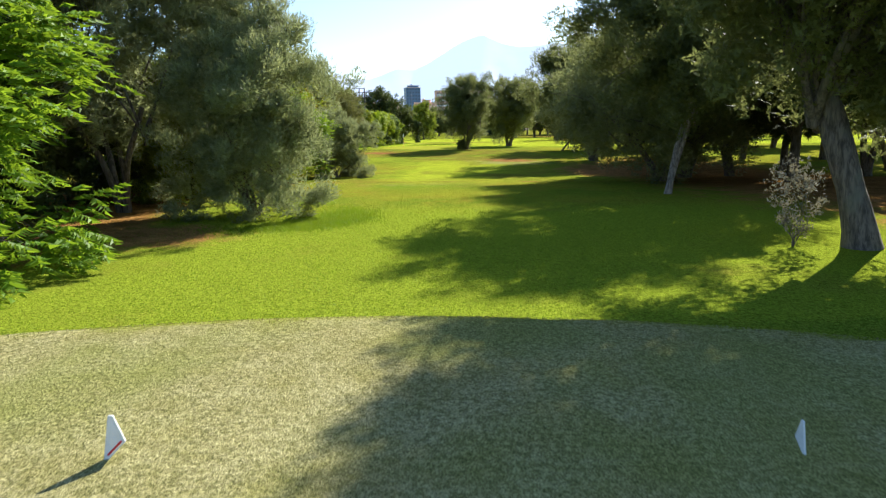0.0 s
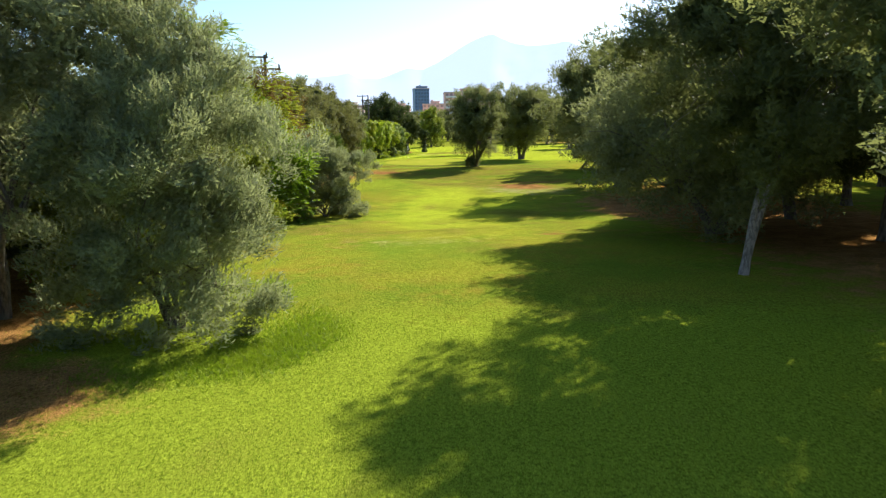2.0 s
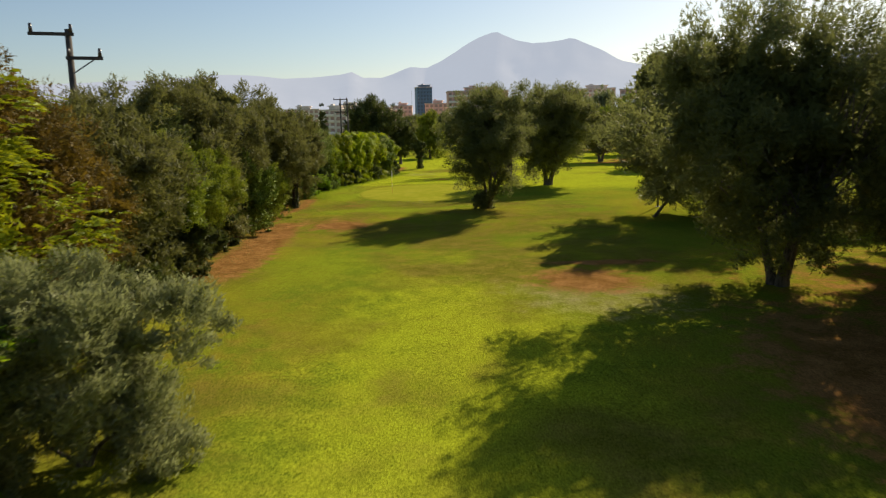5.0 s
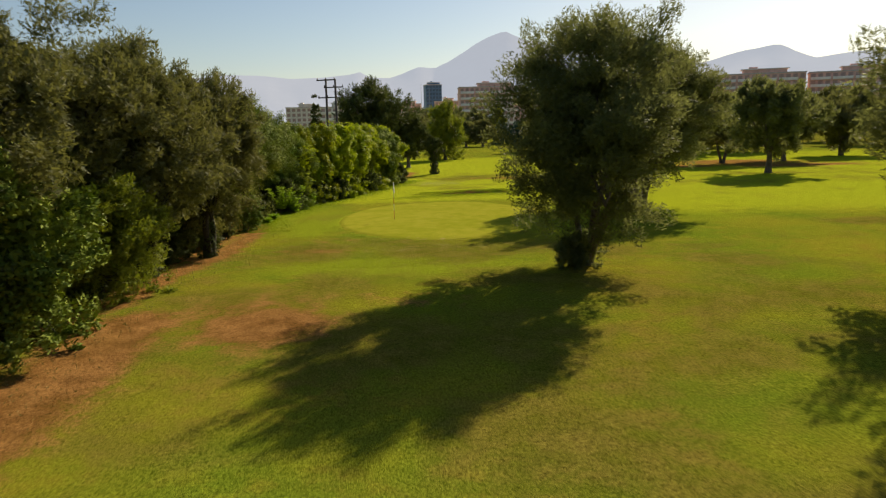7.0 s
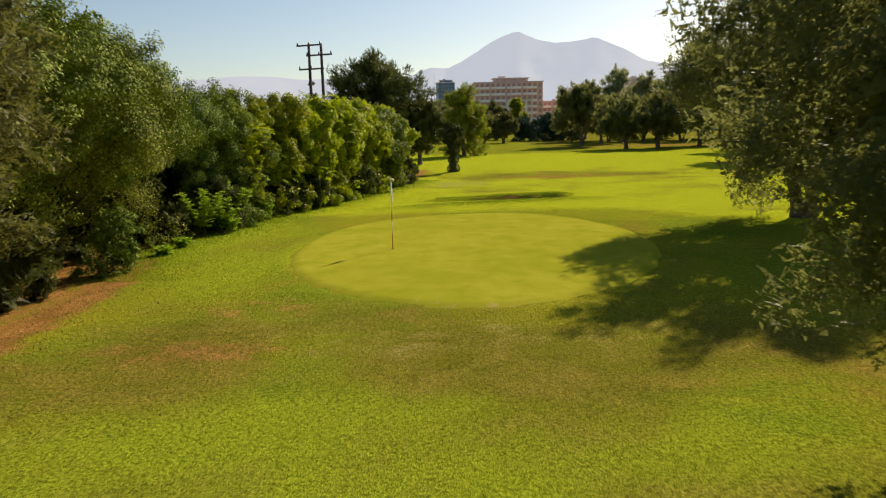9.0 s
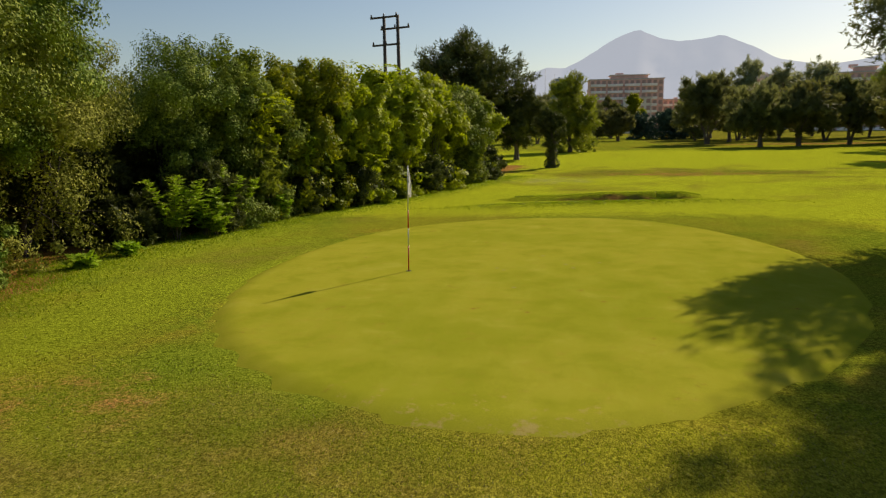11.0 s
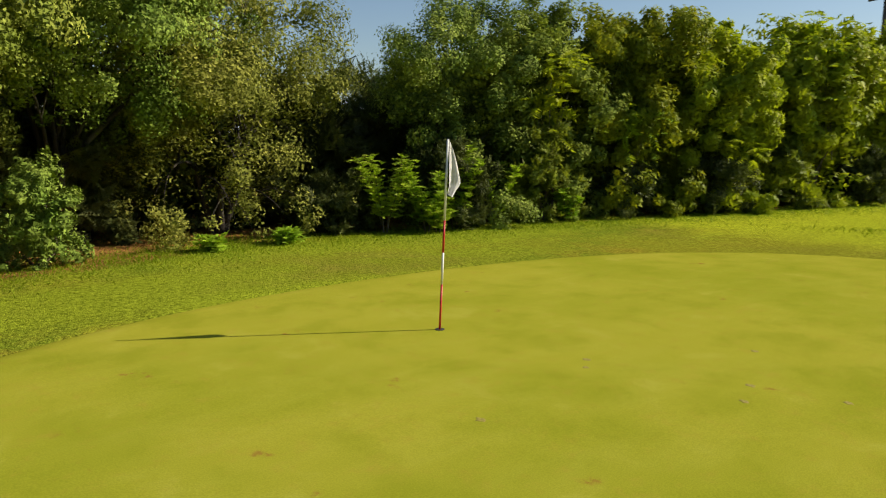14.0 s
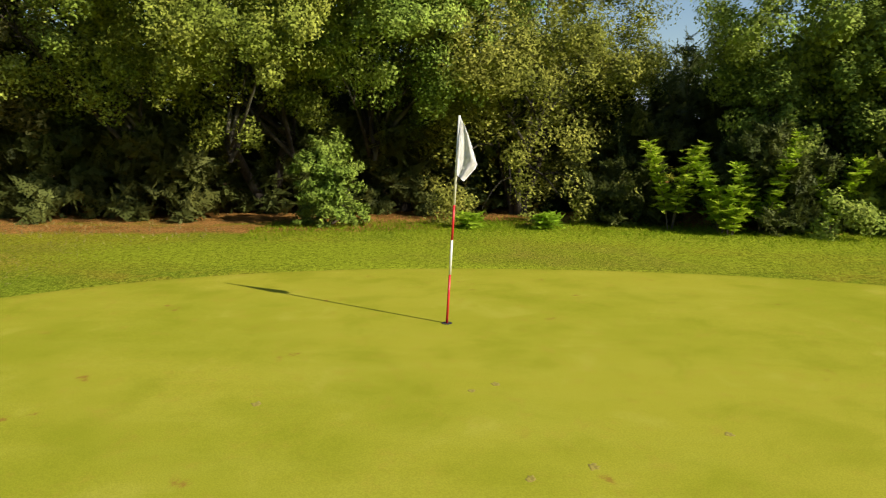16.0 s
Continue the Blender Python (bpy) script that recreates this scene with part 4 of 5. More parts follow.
for i, (hy, hh) in enumerate([(113.6, 4.9), (116.2, 3.4), (119.4, 2.6), (122.6, 6.6), (126.0, 5.4)]):
    make_tree("ailanthus_sapling", "yellow-green feather-leaved shoot growing out of the hedge", float(hedge_front(hy)) - 0.3 - 0.05 * hh, hy, hh, 0.75, 298 + 2 * i, LIMELEAF, n=700, low=0.35, trunk=0.04, stems=3, pinnate=0.6, leaf_len=0.15, aspect=2.6, lobes=8, top=1.0, group="shoots in the hedge", category="sapling")
make_tree("olive_shoots", "leafy shoots round the foot of the olive", 2.65, 88.8, 1.3, 1.0, 313, OLIVE, n=3600, fine=0.5, low=0.0, trunk=0.04, stems=5, fork=0.3, aspect=3, lobes=18, category="shrub")
for i, (gx, gy) in enumerate([(46, 18), (47, 30), (46, 42), (48, 54), (46, 66), (48, 78), (38, 84), (30, 88), (40, 98), (50, 92)]):
    olive(gx, gy, 9.5 + (i % 3) * 0.7, 5.2, 480 + i, n=3000, low=0.12, trunk=0.28, stems=2, leaf=DARKLEAF, group="olives of the grove", label="dark olive tree standing in the grove")

# trees beyond the green
olive(-13.0, 157.0, 11.6, 5.4, 301, n=15000, low=0.10, lobes=48, top=0.95,  leaf=DARKLEAF, trunk=0.3, label="tall dark tree beside the twin pole")
olive(-8.7, 158.5, 7.0, 3.0, 302, n=6000, low=0.16, leaf=DARKLEAF)
olive(-4.4, 179.5, 9.6, 3.6, 303, n=8000, low=0.03, leaf=BROAD, label="leafy green tree beyond the putting green")
olive(-15.0, 176.0, 8.0, 4.0, 304, n=6000, low=0.12, leaf=DARKLEAF)
make_tree("ivy_clad_tree", "small tree with ivy wrapped round its trunk", -4.75, 145.4, 4.6, 1.2, 305, DARKLEAF, n=5000, low=0.36, trunk=0.26, fork=0.45, aspect=1.8, lobes=16, ivy=1600)
make_tree("cypress_tree", "slim dark cypress above the hedge line", -30.0, 205.0, 13.0, 1.1, 306, DARKLEAF, n=3500, low=0.05, trunk=0.2, lobes=20, top=0.3)
FAR_OLIVES = [  # x, y, height, radius
    (29.2, 137, 9.2, 4.4), (24, 153.5, 7.8, 4.2), (30.5, 154, 8.4, 4.0), (39.5, 157.5, 8.5, 4.6), (52, 168, 9, 5), (44, 190, 9, 5), (-0.8, 247, 6.4, 3.8),
    (3.4, 245, 6.2, 3.6), (15.5, 209, 10.4, 5.0), (19.4, 191, 7.4, 4.2), (24.6, 193, 8.0, 4.6), (32.4, 199, 9.0, 4.4), (39.5, 203, 8.5, 4.8), (46, 208, 9, 5),
    (54, 214, 9, 5.2), (64, 222, 9.5, 5.6), (82, 230, 12, 7.5), (72, 205, 9, 5), (-3, 286, 10, 5.6), (3, 282, 9, 5.2), (-12, 230, 9, 5), (-20, 205, 9, 5),
]
TOWN_OLIVES = [
    (-10, 262, 8, 4.6), (95, 200, 10, 6), (60, 140, 9, 5), (75, 165, 9, 5), (18, 240, 8, 5), (38, 245, 10, 5),
    (52, 250, 11, 5.5), (25, 236, 9, 5), (68, 262, 12, 6), (85, 258, 12, 6), (105, 240, 12, 6), (21, 222, 8, 4.6),
    (31, 232, 8.5, 5), (36, 222, 7.5, 4.4), (44, 236, 9, 5), (50, 228, 8, 4.8), (58, 236, 9, 5), (62, 258, 10, 5.5), (73, 242, 9, 5.2),
]
for i, (gx, gy, gh, gr) in enumerate(FAR_OLIVES + TOWN_OLIVES):
    olive(gx, gy, gh, gr * 1.12, 320 + i, n=12000 if i < 4 else 4200, low=0.2, trunk=0.28, stems=1 + i % 3, splay=0.16, lobes=40 if i < 4 else 30, top=0.72, fine=1.0 if i < 4 else 1.3, leaf=(OLIVE, DULLOLIVE, OLIVE)[i % 3], group="olives on the far fairway", label="distant round olive tree on the far fairway")
for i, (gx, gy) in enumerate([(34, 178), (47, 186)]):
    make_tree("broad_leaved_tree", "yellow-green leafy tree behind the far olives", gx, gy, 11.4, 5.4, 376 + i, BROAD, n=5000, low=0.1, trunk=0.25, lobes=28, group="leafy trees behind the olives")
make_tree("poplar_tree", "pale yellow-green poplar far down the fairway", 8.6, 284.0, 13.0, 2.5, 371, YELLOW, n=3000, low=0.1, trunk=0.2, lobes=20)
for i, (gx, gy, gh, gr) in enumerate([(9.0, 262, 5.6, 4.2), (14.2, 258, 6.4, 4.8), (19.5, 262, 6.0, 4.6)]):
    make_tree("thicket", "dark blue-green thicket at the fairway's far end", gx, gy, gh, gr, 380 + i, TEALLEAF, n=4000, low=0.0, trunk=0.1, stems=3, lobes=24, group="thickets at the far end", category="bush")
for i, (gx, gy, gh, gr) in enumerate([(30, 256, 17, 4.6), (38, 262, 16, 4.4), (46, 266, 18, 5.0), (24, 262, 14, 4.0)]):
    make_tree("eucalyptus_tree", "tall thin-crowned pale green tree behind the olives", gx, gy, gh, gr, 390 + i, GREYLEAF, n=3200, low=0.3, trunk=0.25, fine=0.6, lobes=20, top=0.7, group="tall trees behind the olives")


def grass_blades(name, label, spots, height, mat, seed, lean=0.35):
    """Upright blades at spots (n, 2)."""
    rng = np.random.default_rng(seed)
    n = len(spots)
    z = land(spots[:, 0], spots[:, 1])
    a = rng.uniform(0, 2 * np.pi, n)
    hgt = height * rng.uniform(0.5, 1.3, n)
    wid = hgt * rng.uniform(0.07, 0.14, n) + 0.004
    side = np.stack([np.cos(a), np.sin(a), np.zeros(n)], 1) * wid[:, None]
    foot = np.stack([spots[:, 0], spots[:, 1], z - 0.01], 1)
    tip = foot + np.stack([rng.normal(scale=lean, size=n) * hgt, rng.normal(scale=lean, size=n) * hgt, hgt], 1)
    v = np.stack([foot - side, foot + side, tip], 1).reshape(-1, 3)
    ob = part_np(name, v, np.arange(3 * n).reshape(-1, 3), mat)
    return tagged(ob, label, "grass", kind="stuff")


rng = np.random.default_rng(77)
edge_y = rng.uniform(100.5, 136, 40000)
edge_x = hedge_front(edge_y) + rng.normal(scale=0.75, size=40000) + 0.1
grass_blades("edge_grass", "long bright grass along the foot of the hedge", np.stack([edge_x, edge_y], 1), 0.06, GRASSBLADE, 1, 0.8)
t = rng.normal(-0.5, 0.55, 13000)
q = 3.0 + rng.normal(scale=0.5, size=13000)
grass_blades("bush_grass", "long bright grass round the foot of the bush", np.stack([-6.0 + q * np.cos(t), 23.7 + q * np.sin(t)], 1), 0.08, GRASSBLADE, 2, 0.6)
strip_y = rng.uniform(58, 100, 3000)
grass_blades("strip_grass", "sparse dry grass on the bare strip", np.stack([hedge_front(strip_y) + rng.normal(scale=0.9, size=3000) + 0.2, strip_y], 1), 0.07, DRYBLADE, 3)
near_n = 60000
nx = rng.normal(-1.5, 4.2, near_n)
ny = 9.6 + 26 * rng.beta(1.0, 2.2, near_n)
grass_blades("fairway_grass", "short mown grass blades of the fairway", np.stack([nx, ny], 1), 0.038, GRASSBLADE, 4, 0.6)
tee_n = 40000
tx, ty = rng.uniform(-6, 6, tee_n), rng.uniform(2.5, 9.6, tee_n)
keep = ty < tee_edge(tx) + 0.1
grass_blades("tee_grass", "short dry grass blades of the tee", np.stack([tx, ty], 1)[keep], 0.02, DRYBLADE, 5, 0.9)

lip_x = np.concatenate([rng.uniform(-5.0, 2.6, 2200), rng.normal(-1.8, 3.0, 5000)])
lip_y = 121.2 + 0.2 * (lip_x + 1.4) + np.concatenate([0.2 + np.abs(rng.normal(scale=0.2, size=2200)), -2.4 + rng.normal(scale=0.4, size=5000)])
grass_blades("lip_grass", "rough tufted grass along the low bank behind the green", np.stack([lip_x, lip_y], 1), 0.07, GRASSBLADE, 6, 0.7)

gx = rng.normal(-2.0, 5.0, 60000)
gy = 89.5 + 9.5 * rng.random(60000) ** 0.8
off = ((gx - GX) / GRX) ** 2 + ((gy - GY) / GRY) ** 2 > 1.03
pick = rng.random(60000) < 0.6
grass_blades("apron_grass", "short grass blades before the green", np.stack([gx, gy], 1)[off & pick], 0.03, GRASSBLADE, 7, 0.7)
grass_blades("apron_dry_grass", "short dry grass blades before the green", np.stack([gx, gy], 1)[off & ~pick], 0.03, DRYBLADE, 8, 0.8)


# ---------------------------------------------------------------- golf things
def flagstick():
    x, y = -5.50, 104.84
    z = 0.122
    stick = tagged(new("flagstick"), "red and white flagstick with white cloth flag in the hole", "flagstick")
    stick.location = (x, y, z)
    lean = Matrix.Rotation(radians(-3.4), 4, "X")
    cuts = [(0.0, 0.52, RED), (0.52, 0.88, WHITE), (0.88, 1.24, RED), (1.24, 2.13, WHITE)]
    for a, b, m in cuts:
        bm = bmesh.new()
        bmesh.ops.create_cone(bm, cap_ends=True, segments=12, radius1=0.013, radius2=0.012, depth=b - a)
        bmesh.ops.translate(bm, vec=(0, 0, (a + b) / 2), verts=bm.verts)
        bmesh.ops.transform(bm, matrix=lean, verts=bm.verts)
        part("stick_section", bm, m, stick, "red band" if m is RED else "white band", True)
    # cloth hanging in folds
    bm = bmesh.new()
    rows, cols = 14, 10
    grid = []
    for i in range(rows):
        t = i / (rows - 1)
        wid = 0.03 + 0.17 * min(1.0, t / 0.72) ** 0.85 * (1 - 0.75 * max(0.0, t - 0.72) / 0.28)
        row = []
        for j in range(cols):
            s = j / (cols - 1)
            fold = 0.035 * math.sin(s * 9 + t * 2) * t
            row.append(bm.verts.new((0.014 + fold, s * wid + 0.012, 2.12 - t * 0.58 - s * 0.06)))
        grid.append(row)
    for i in range(rows - 1):
        for j in range(cols - 1):
            bm.faces.new((grid[i][j], grid[i][j + 1], grid[i + 1][j + 1], grid[i + 1][j]))
    bmesh.ops.solidify(bm, geom=bm.faces, thickness=0.004)
    bmesh.ops.transform(bm, matrix=lean, verts=bm.verts)
    part("flag", bm, CLOTH, stick, "limp white cloth flag", True)
    # flat black disc: the shade inside the hole put into its colour
    bm = bmesh.new()
    bmesh.ops.create_cone(bm, cap_ends=True, segments=24, radius1=0.054, radius2=0.054, depth=0.012)
    part("hole_rim", bm, CUP, stick, "black disc that stands for the shade inside the hole")


flagstick()


def green_height(x, y):
    q = min(1.0, math.hypot((x - GX) / GRX, (y - GY) / GRY))
    return 0.03 + 0.09 * (1 - q * q) + float(land(x, y)) * q


def pitch_mark(x, y, r, seed):
    """A scuffed dent: a ragged low rim of turf round a bare middle."""
    rng = np.random.default_rng(seed)
    thing = tagged(new("pitch_mark"), "small scuffed ball mark on the putting green", "ball mark", "ball marks on the green")
    thing.location = (x, y, green_height(x, y) + 0.001)
    a = np.linspace(0, 2 * np.pi, 14, endpoint=False)
    k = r * (1 + 0.3 * rng.normal(size=14).clip(-1, 1))
    v = [[0, 0, 0.001]]
    for f, z in ((0.55, 0.0015), (0.8, 0.0018), (1.0, -0.002)):
        v += [[f * q * math.cos(t), 0.8 * f * q * math.sin(t), z * (0.6 + 0.8 * rng.random())] for q, t in zip(k, a)]
    tri = [[0, 1 + j, 1 + (j + 1) % 14] for j in range(14)]
    for i in (0, 1):
        for j in range(14):
            p, q = 1 + 14 * i + j, 1 + 14 * i + (j + 1) % 14
            tri += [[p, p + 14, q + 14], [p, q + 14, q]]
    part_np("turf_rim", v, tri, SCUFF, thing, smooth=True)


for i, (mx, my, mr) in enumerate([(-3.75, 105.34, 0.045), (-3.59, 105.16, 0.035), (-2.38, 105.94, 0.045), (-2.21, 105.55, 0.04), (-2.91, 106.9, 0.04), (-1.68, 106.2, 0.04), (-3.22, 103.57, 0.05)]):
    pitch_mark(mx, my, mr, 700 + i)


def tee_marker(x, y, turn, size=1.0):
    z = float(land(x, y))
    thing = tagged(new("tee_marker"), "small white wedge-shaped tee marker on dry grass", "tee marker", "tee markers")
    thing.location, thing.rotation_euler, thing.scale = (x, y, z), (0, 0, turn), (size, size, size)
    bm = bmesh.new()
    prof = [(-0.015, 0.0), (0.025, 0.0), (0.17, 0.15), (0.085, 0.38), (0.045, 0.38)]
    front = [bm.verts.new((px, -0.012, pz)) for px, pz in prof]
    back = [bm.verts.new((px, 0.012, pz)) for px, pz in prof]
    bm.faces.new(front)
    bm.faces.new(back[::-1])
    for i in range(5):
        bm.faces.new((front[i], back[i], back[(i + 1) % 5], front[(i + 1) % 5]))
    bmesh.ops.recalc_face_normals(bm, faces=bm.faces)
    bmesh.ops.bevel(bm, geom=list(bm.edges), offset=0.003, segments=2, affect="EDGES")
    part("wedge", bm, WHITE, thing)
    bm = bmesh.new()
    box(bm, 0.09, -0.015, 0.095, 0.17, 0.004, 0.016)
    bmesh.ops.rotate(bm, cent=(0.09, 0, 0.09), matrix=Matrix.Rotation(radians(-45), 3, "Y"), verts=bm.verts)
    part("stripe", bm, RED, thing, "thin red stripe")
    return thing


tee_marker(-2.6, 5.2, 0.1, 0.92)
tee_marker(2.7, 5.1, 1.75, 0.66)


# ---------------------------------------------------------------- poles
def cylinder(bm, a, b, r1, r2, seg=10):
    a, b = Vector(a), Vector(b)
    d = b - a
    r = bmesh.ops.create_cone(bm, cap_ends=True, segments=seg, radius1=r1, radius2=r2, depth=d.length)
    m = Matrix.Translation((a + b) / 2) @ d.to_track_quat("Z", "Y").to_matrix().to_4x4()
    bmesh.ops.transform(bm, matrix=m, verts=r["verts"])


def twin_pole(x, y, h):
    thing = tagged(new("twin_utility_pole"), "dark twin wooden utility pole with three crossarms", "utility pole")
    thing.location, thing.rotation_euler = (x, y, float(land(x, y))), (0, 0, radians(-18))
    for s in (-0.55, 0.55):
        bm = bmesh.new()
        cylinder(bm, (s, 0, 0), (s * 0.96, 0, h), 0.15, 0.10, 12)
        part("pole", bm, POLE, thing, smooth=True)
    for z, a, b in ((h - 0.15, -1.5, 0.6), (h - 0.9, -0.7, 1.5), (h - 1.9, -1.4, 0.75)):
        bm = bmesh.new()
        box(bm, (a + b) / 2, -0.14, z, b - a, 0.09, 0.12, 0.01)
        part("crossarm", bm, POLE, thing)
        for q in (a + 0.08, (a + b) / 2, b - 0.08):
            bm = bmesh.new()
            cylinder(bm, (q, -0.14, z + 0.12), (q, -0.14, z + 0.30), 0.06, 0.04, 8)
            part("insulator", bm, PORCELAIN, thing, smooth=True)


def cross_pole(x, y, h):
    thing = tagged(new("utility_pole"), "wooden utility pole with crossarms above the hedge", "utility pole")
    thing.location, thing.rotation_euler = (x, y, float(land(x, y))), (0, 0, radians(24))
    bm = bmesh.new()
    cylinder(bm, (0, 0, 0), (0.05, 0, h), 0.16, 0.11, 12)
    part("pole", bm, POLE, thing, smooth=True)
    for z, a, b in ((h - 0.25, -1.25, 0.25), (h - 1.1, -0.1, 1.15)):
        bm = bmesh.new()
        box(bm, (a + b) / 2, -0.14, z, b - a, 0.1, 0.12, 0.01)
        part("crossarm", bm, POLE, thing)
        for q in (a + 0.1, b - 0.1):
            bm = bmesh.new()
            cylinder(bm, (q, -0.14, z + 0.12), (q, -0.14, z + 0.42), 0.07, 0.05, 8)
            part("insulator", bm, PORCELAIN, thing, smooth=True)
    bm = bmesh.new()
    cylinder(bm, (0.1, -0.1, h - 1.6), (0.9, -0.14, h - 1.05), 0.025, 0.025, 6)
    part("brace", bm, STEEL, thing)


cross_pole(-13.6, 63.0, 10.3)
twin_pole(-14.8, 138.0, 10.3)


def slim_mast(x, y, h):
    thing = tagged(new("slim_mast"), "slim grey steel mast rising behind the olive crowns", "mast")
    thing.location = (x, y, float(land(x, y)))
    bm = bmesh.new()
    cylinder(bm, (0, 0, 0), (0, 0, h), 0.07, 0.03, 10)
    part("pole", bm, STEEL, thing, smooth=True)
    bm = bmesh.new()
    box(bm, 0, 0, 0, 0.3, 0.3, 0.03, 0.005)
    part("base_plate", bm, STEEL, thing)
    bm = bmesh.new()
    cylinder(bm, (0, 0, h), (0, 0, h + 0.12), 0.05, 0.03, 8)
    part("cap", bm, STEEL, thing, smooth=True)


slim_mast(15.3, 88.3, 10.0)
slim_mast(-13.6, 280.0, 17.5)
slim_mast(-11.4, 284.0, 16.5)

# ---------------------------------------------------------------- town and mountains
# pink walls, far windows and slabs: distance haze is put into these lighter colours
WALL_PINK = plain("pink_stucco", (0.80, 0.50, 0.42), 0.85, 0, 0.12, 0.5)
WALL_WHITE = plain("pale_stucco", (0.78, 0.70, 0.63), 0.85, 0, 0.12, 0.5)
WALL_BLUE = plain("blue_tower_cladding", (0.09, 0.18, 0.33), 0.5, 0, 0.2, 0.5)
GLASS = plain("far_window", (0.46, 0.29, 0.26), 0.5, 0, 0.3, 0.6)
BLUEGLASS = plain("blue_window", (0.05, 0.10, 0.19), 0.3, 0, 0.3, 0.6)
SLAB = plain("balcony_concrete", (0.93, 0.84, 0.79), 0.85, 0, 0.1, 0.5)
ROOF = plain("flat_roof", (0.62, 0.52, 0.48), 0.9, 0, 0.15, 0.5)


def building(name, label, x, y, w, d, storeys, bays, wall, turn=0.0, balconies=True, penthouse=0.5, storey=3.0):
    thing = tagged(new(name), label, "building")
    thing.location, thing.rotation_euler = (x, y, 0), (0, 0, turn)
    h = storeys * storey
    bm = bmesh.new()
    box(bm, 0, 0, -1, w, d, h + 1)
    part("wall", bm, wall, thing)
    bm = bmesh.new()
    box(bm, 0, 0, h, w + 0.6, d + 0.6, 0.5)
    roof = part("roof", bm, ROOF, thing)
    if penthouse:
        bm = bmesh.new()
        box(bm, w * 0.05, 0, h + 0.5, w * penthouse, d * 0.6, 1.6)
        part("penthouse", bm, wall, roof, "set-back top storey")
        bm = bmesh.new()
        box(bm, w * 0.05, 0, h + 2.1, w * penthouse + 1.6, d * 0.6 + 1.6, 0.35)
        part("penthouse_roof", bm, SLAB, roof)
        bm = bmesh.new()
        box(bm, -w * 0.08, 0, h + 2.45, w * 0.1, d * 0.3, 0.9)
        part("lift_house", bm, wall, roof)
    bay = w / bays
    pane = bmesh.new()
    box(pane, 0, 0, 0, bay * 0.62, 0.2, storey * 0.6)
    pm = bpy.data.meshes.new("window")
    pane.to_mesh(pm)
    pane.free()
    pm.materials.append(BLUEGLASS if wall is WALL_BLUE else GLASS)
    slab = bmesh.new()
    box(slab, 0, -0.6, 0, bay * 2.7, 1.2, 0.2)
    box(slab, 0, -1.15, 0.2, bay * 2.7, 0.12, 0.95)
    sm = bpy.data.meshes.new("balcony")
    slab.to_mesh(sm)
    slab.free()
    sm.materials.append(SLAB)
    for s in range(storeys):
        for b in range(bays):
            ob = new("window", pm)
            ob.parent = thing
            ob.location = (-w / 2 + (b + 0.5) * bay, -d / 2 - 0.02, s * storey + 0.8)
        for b in range(1, bays - 1, 3) if balconies else ():
            ob = new("balcony", sm)
            ob.parent = thing
            ob.location = (-w / 2 + (b + 0.5) * bay, -d / 2, s * storey)
    return thing


building("apartment_block", "long pink apartment block with balcony bands", 13.0, 446, 33, 14, 8, 13, WALL_PINK, radians(4))
building("apartment_house", "cream apartment house before the long pink block", 17.5, 425, 11, 10, 5, 4, WALL_WHITE, radians(4), False, 0)
building("apartment_block", "lower pink apartment wing", 36, 462, 14, 12, 5, 6, WALL_PINK, 0.0, penthouse=0)
building("office_tower", "slim dark blue-grey office tower", -27, 690, 13.5, 13, 13, 5, WALL_BLUE, radians(12), False, 0.7)
building("apartment_block", "wide apartment block above the olive trees", 96.5, 395, 30, 14, 7, 11, WALL_PINK, radians(-16), penthouse=0.25)
building("apartment_block", "wide apartment block above the olive trees", 128, 390, 35, 14, 8, 13, WALL_PINK, radians(-18))
building("apartment_block", "wide apartment block above the olive trees", 169, 383, 42, 14, 8, 15, WALL_PINK, radians(-22))
building("apartment_block", "pale apartment block on the edge of town", 214, 370, 34, 14, 7, 12, WALL_WHITE, radians(-25))
building("apartment_block", "pale apartment block on the edge of town", 92, 520, 26, 14, 9, 9, WALL_WHITE, radians(-8))
building("apartment_block", "pale apartment block on the edge of town", 62, 560, 22, 14, 8, 8, WALL_WHITE, 0.0)
for i, (bx, by, bw, bs, m) in enumerate([(-62, 420, 15, 5, WALL_WHITE), (-50, 520, 18, 6, WALL_PINK), (-75, 560, 22, 7, WALL_WHITE), (-12, 560, 16, 7, WALL_PINK), (-40, 600, 16, 7, WALL_PINK), (-100, 520, 22, 6, WALL_WHITE), (2, 600, 14, 9, WALL_PINK), (45, 520, 16, 5, WALL_PINK)]):
    building("town_house", "pale town house below the mountains", bx, by, bw, 12, bs, max(4, bw // 3), m, radians(-6 + 5 * i % 13), i % 2 == 0, 0.4)


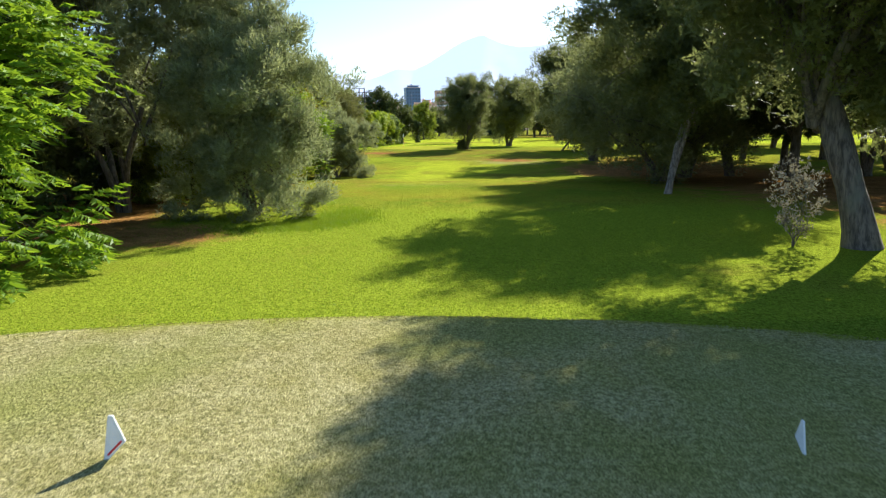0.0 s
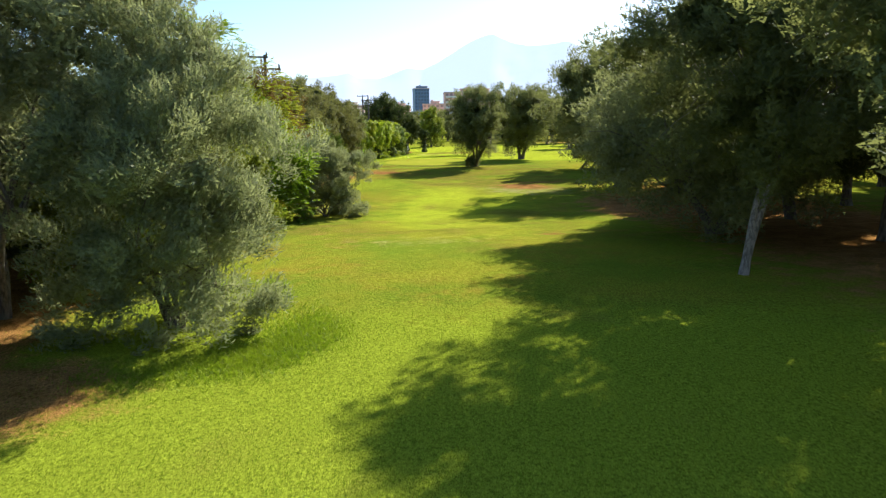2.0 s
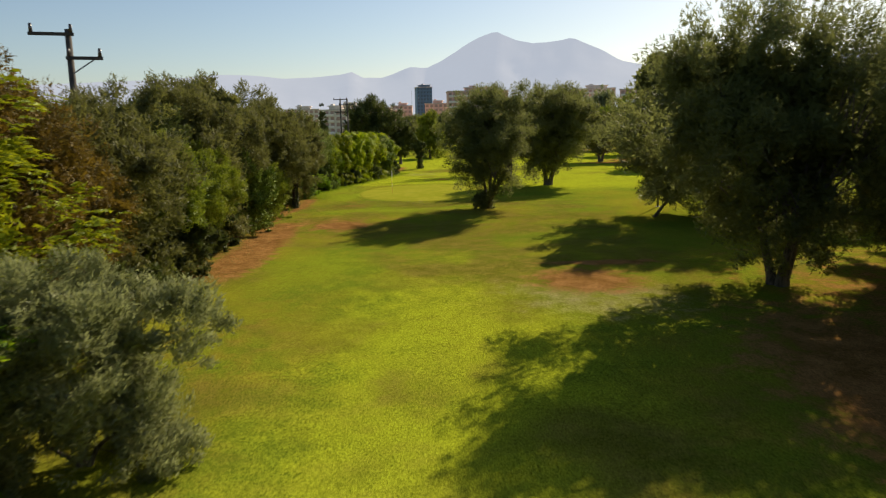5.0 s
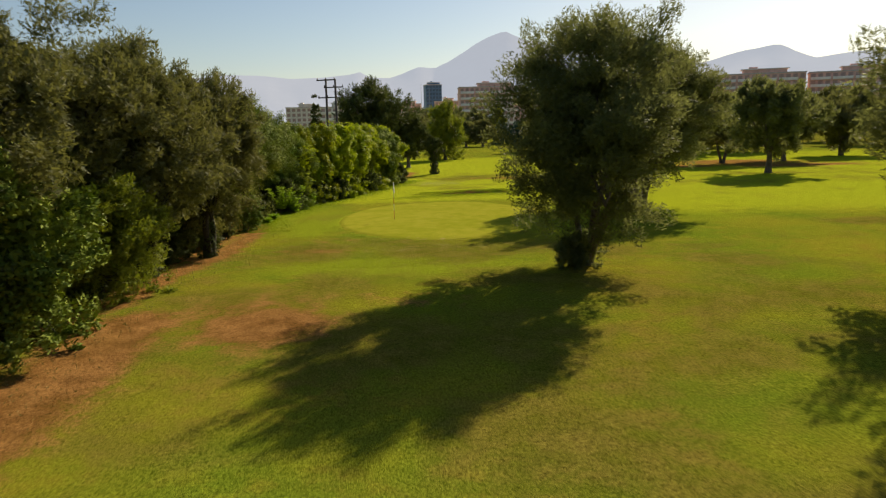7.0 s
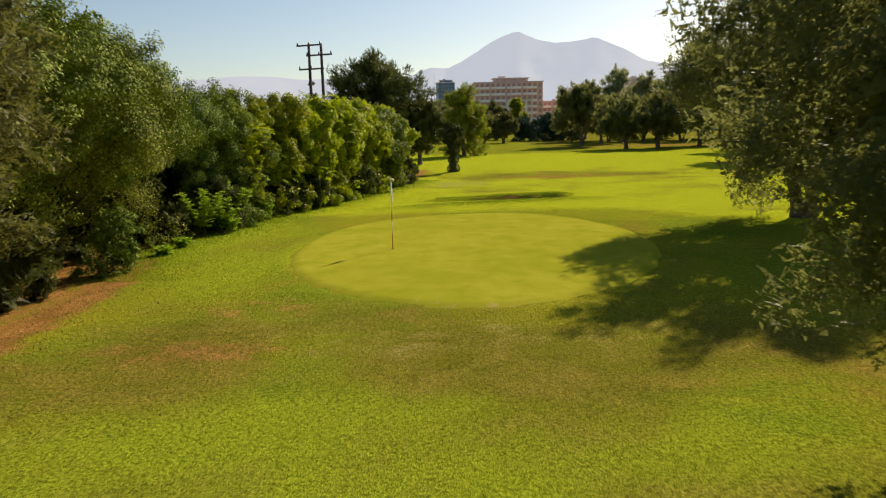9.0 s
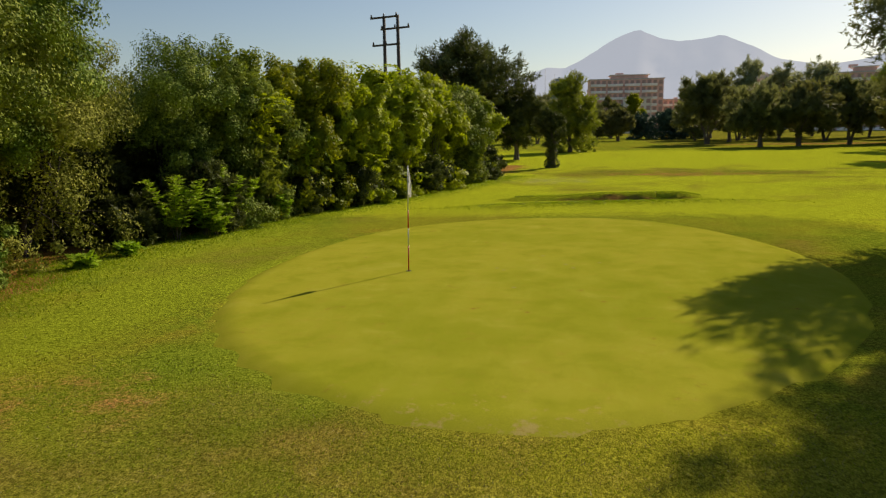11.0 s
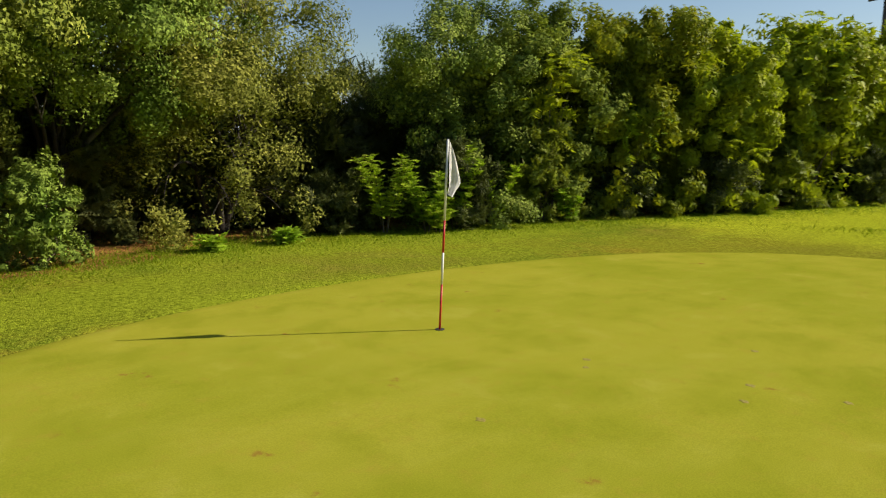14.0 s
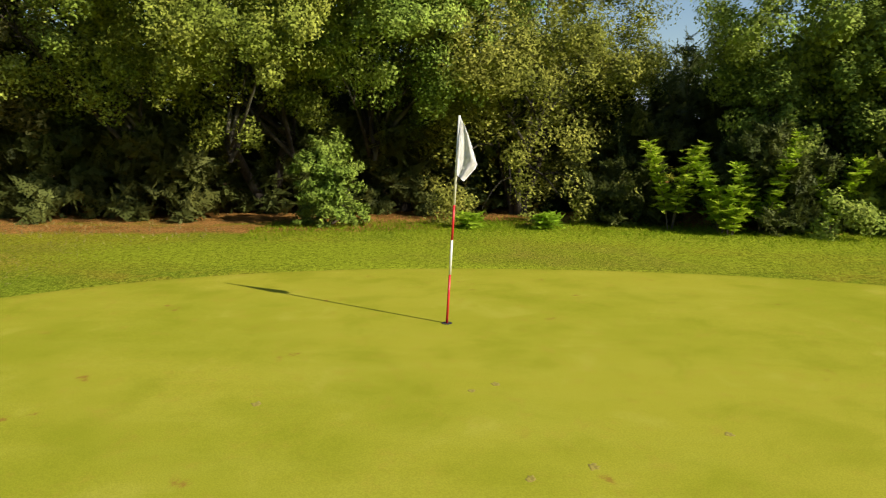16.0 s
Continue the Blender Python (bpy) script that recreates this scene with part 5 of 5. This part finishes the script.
def mountains(name, label, dist, ridge, rough, mat, seed):
    """A far range: ridge gives bearing (degrees to the right) and rise (degrees)."""
    b = [p[0] for p in ridge]
    e = [p[1] for p in ridge]
    cols, rows = 360, 14
    bear = np.linspace(b[0], b[-1], cols)
    rise = np.interp(bear, b, e)
    noise.seed_set(seed)
    v = []
    for q, r in zip(bear, rise):
        top = math.tan(radians(r)) * dist
        for k in range(rows):
            t = k / (rows - 1)
            dd = dist - (1 - t) * 900
            n1 = noise.fractal(Vector((q * 0.35, t * 2.5, seed)), 1.0, 2.0, 5)
            n2 = noise.fractal(Vector((q * 2.2, t * 5.0, seed + 3)), 1.0, 2.0, 4)
            z = top * t ** 1.25 * (1 + rough * n1 * (1 - t)) + top * t * (0.008 * n1 + 0.006 * n2)
            v.append((math.sin(radians(q)) * dd, math.cos(radians(q)) * dd, z - 4 * (1 - t)))
    i, j = np.meshgrid(np.arange(cols - 1), np.arange(rows - 1), indexing="ij")
    f = np.stack([i * rows + j, (i + 1) * rows + j, (i + 1) * rows + j + 1, i * rows + j + 1], -1).reshape(-1, 4)
    ob = part_np(name, v, f, mat, smooth=True)
    return tagged(ob, label, "mountains", kind="structure")


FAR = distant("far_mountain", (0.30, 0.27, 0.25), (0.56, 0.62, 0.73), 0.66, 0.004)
RIDGE = [(-80, 2.0), (-60, 2.4), (-45, 2.8), (-30, 3.3), (-22, 3.7), (-17.4, 4.05), (-15, 4.0), (-12.9, 3.72), (-10.8, 3.8), (-8.6, 4.0), (-7.8, 4.17), (-6.9, 3.73), (-5.6, 3.71), (-4.9, 3.9), (-3.4, 4.5), (-2.1, 4.35), (-0.8, 4.95),
         (1.4, 6.25), (2.7, 6.77), (3.2, 6.88), (4.7, 6.3), (6.0, 5.95), (7.0, 5.98), (8.1, 6.1), (8.9, 6.28), (10.7, 5.5), (11.3, 5.2), (12.5, 4.45), (14.9, 4.0), (15.7, 3.89), (17.6, 4.12), (19.9, 4.75), (22.4, 5.08), (24.6, 4.06),
         (27, 4.28), (29.2, 4.49), (33, 4.7), (38, 4.2), (45, 3.8), (60, 3.0), (80, 2.0)]
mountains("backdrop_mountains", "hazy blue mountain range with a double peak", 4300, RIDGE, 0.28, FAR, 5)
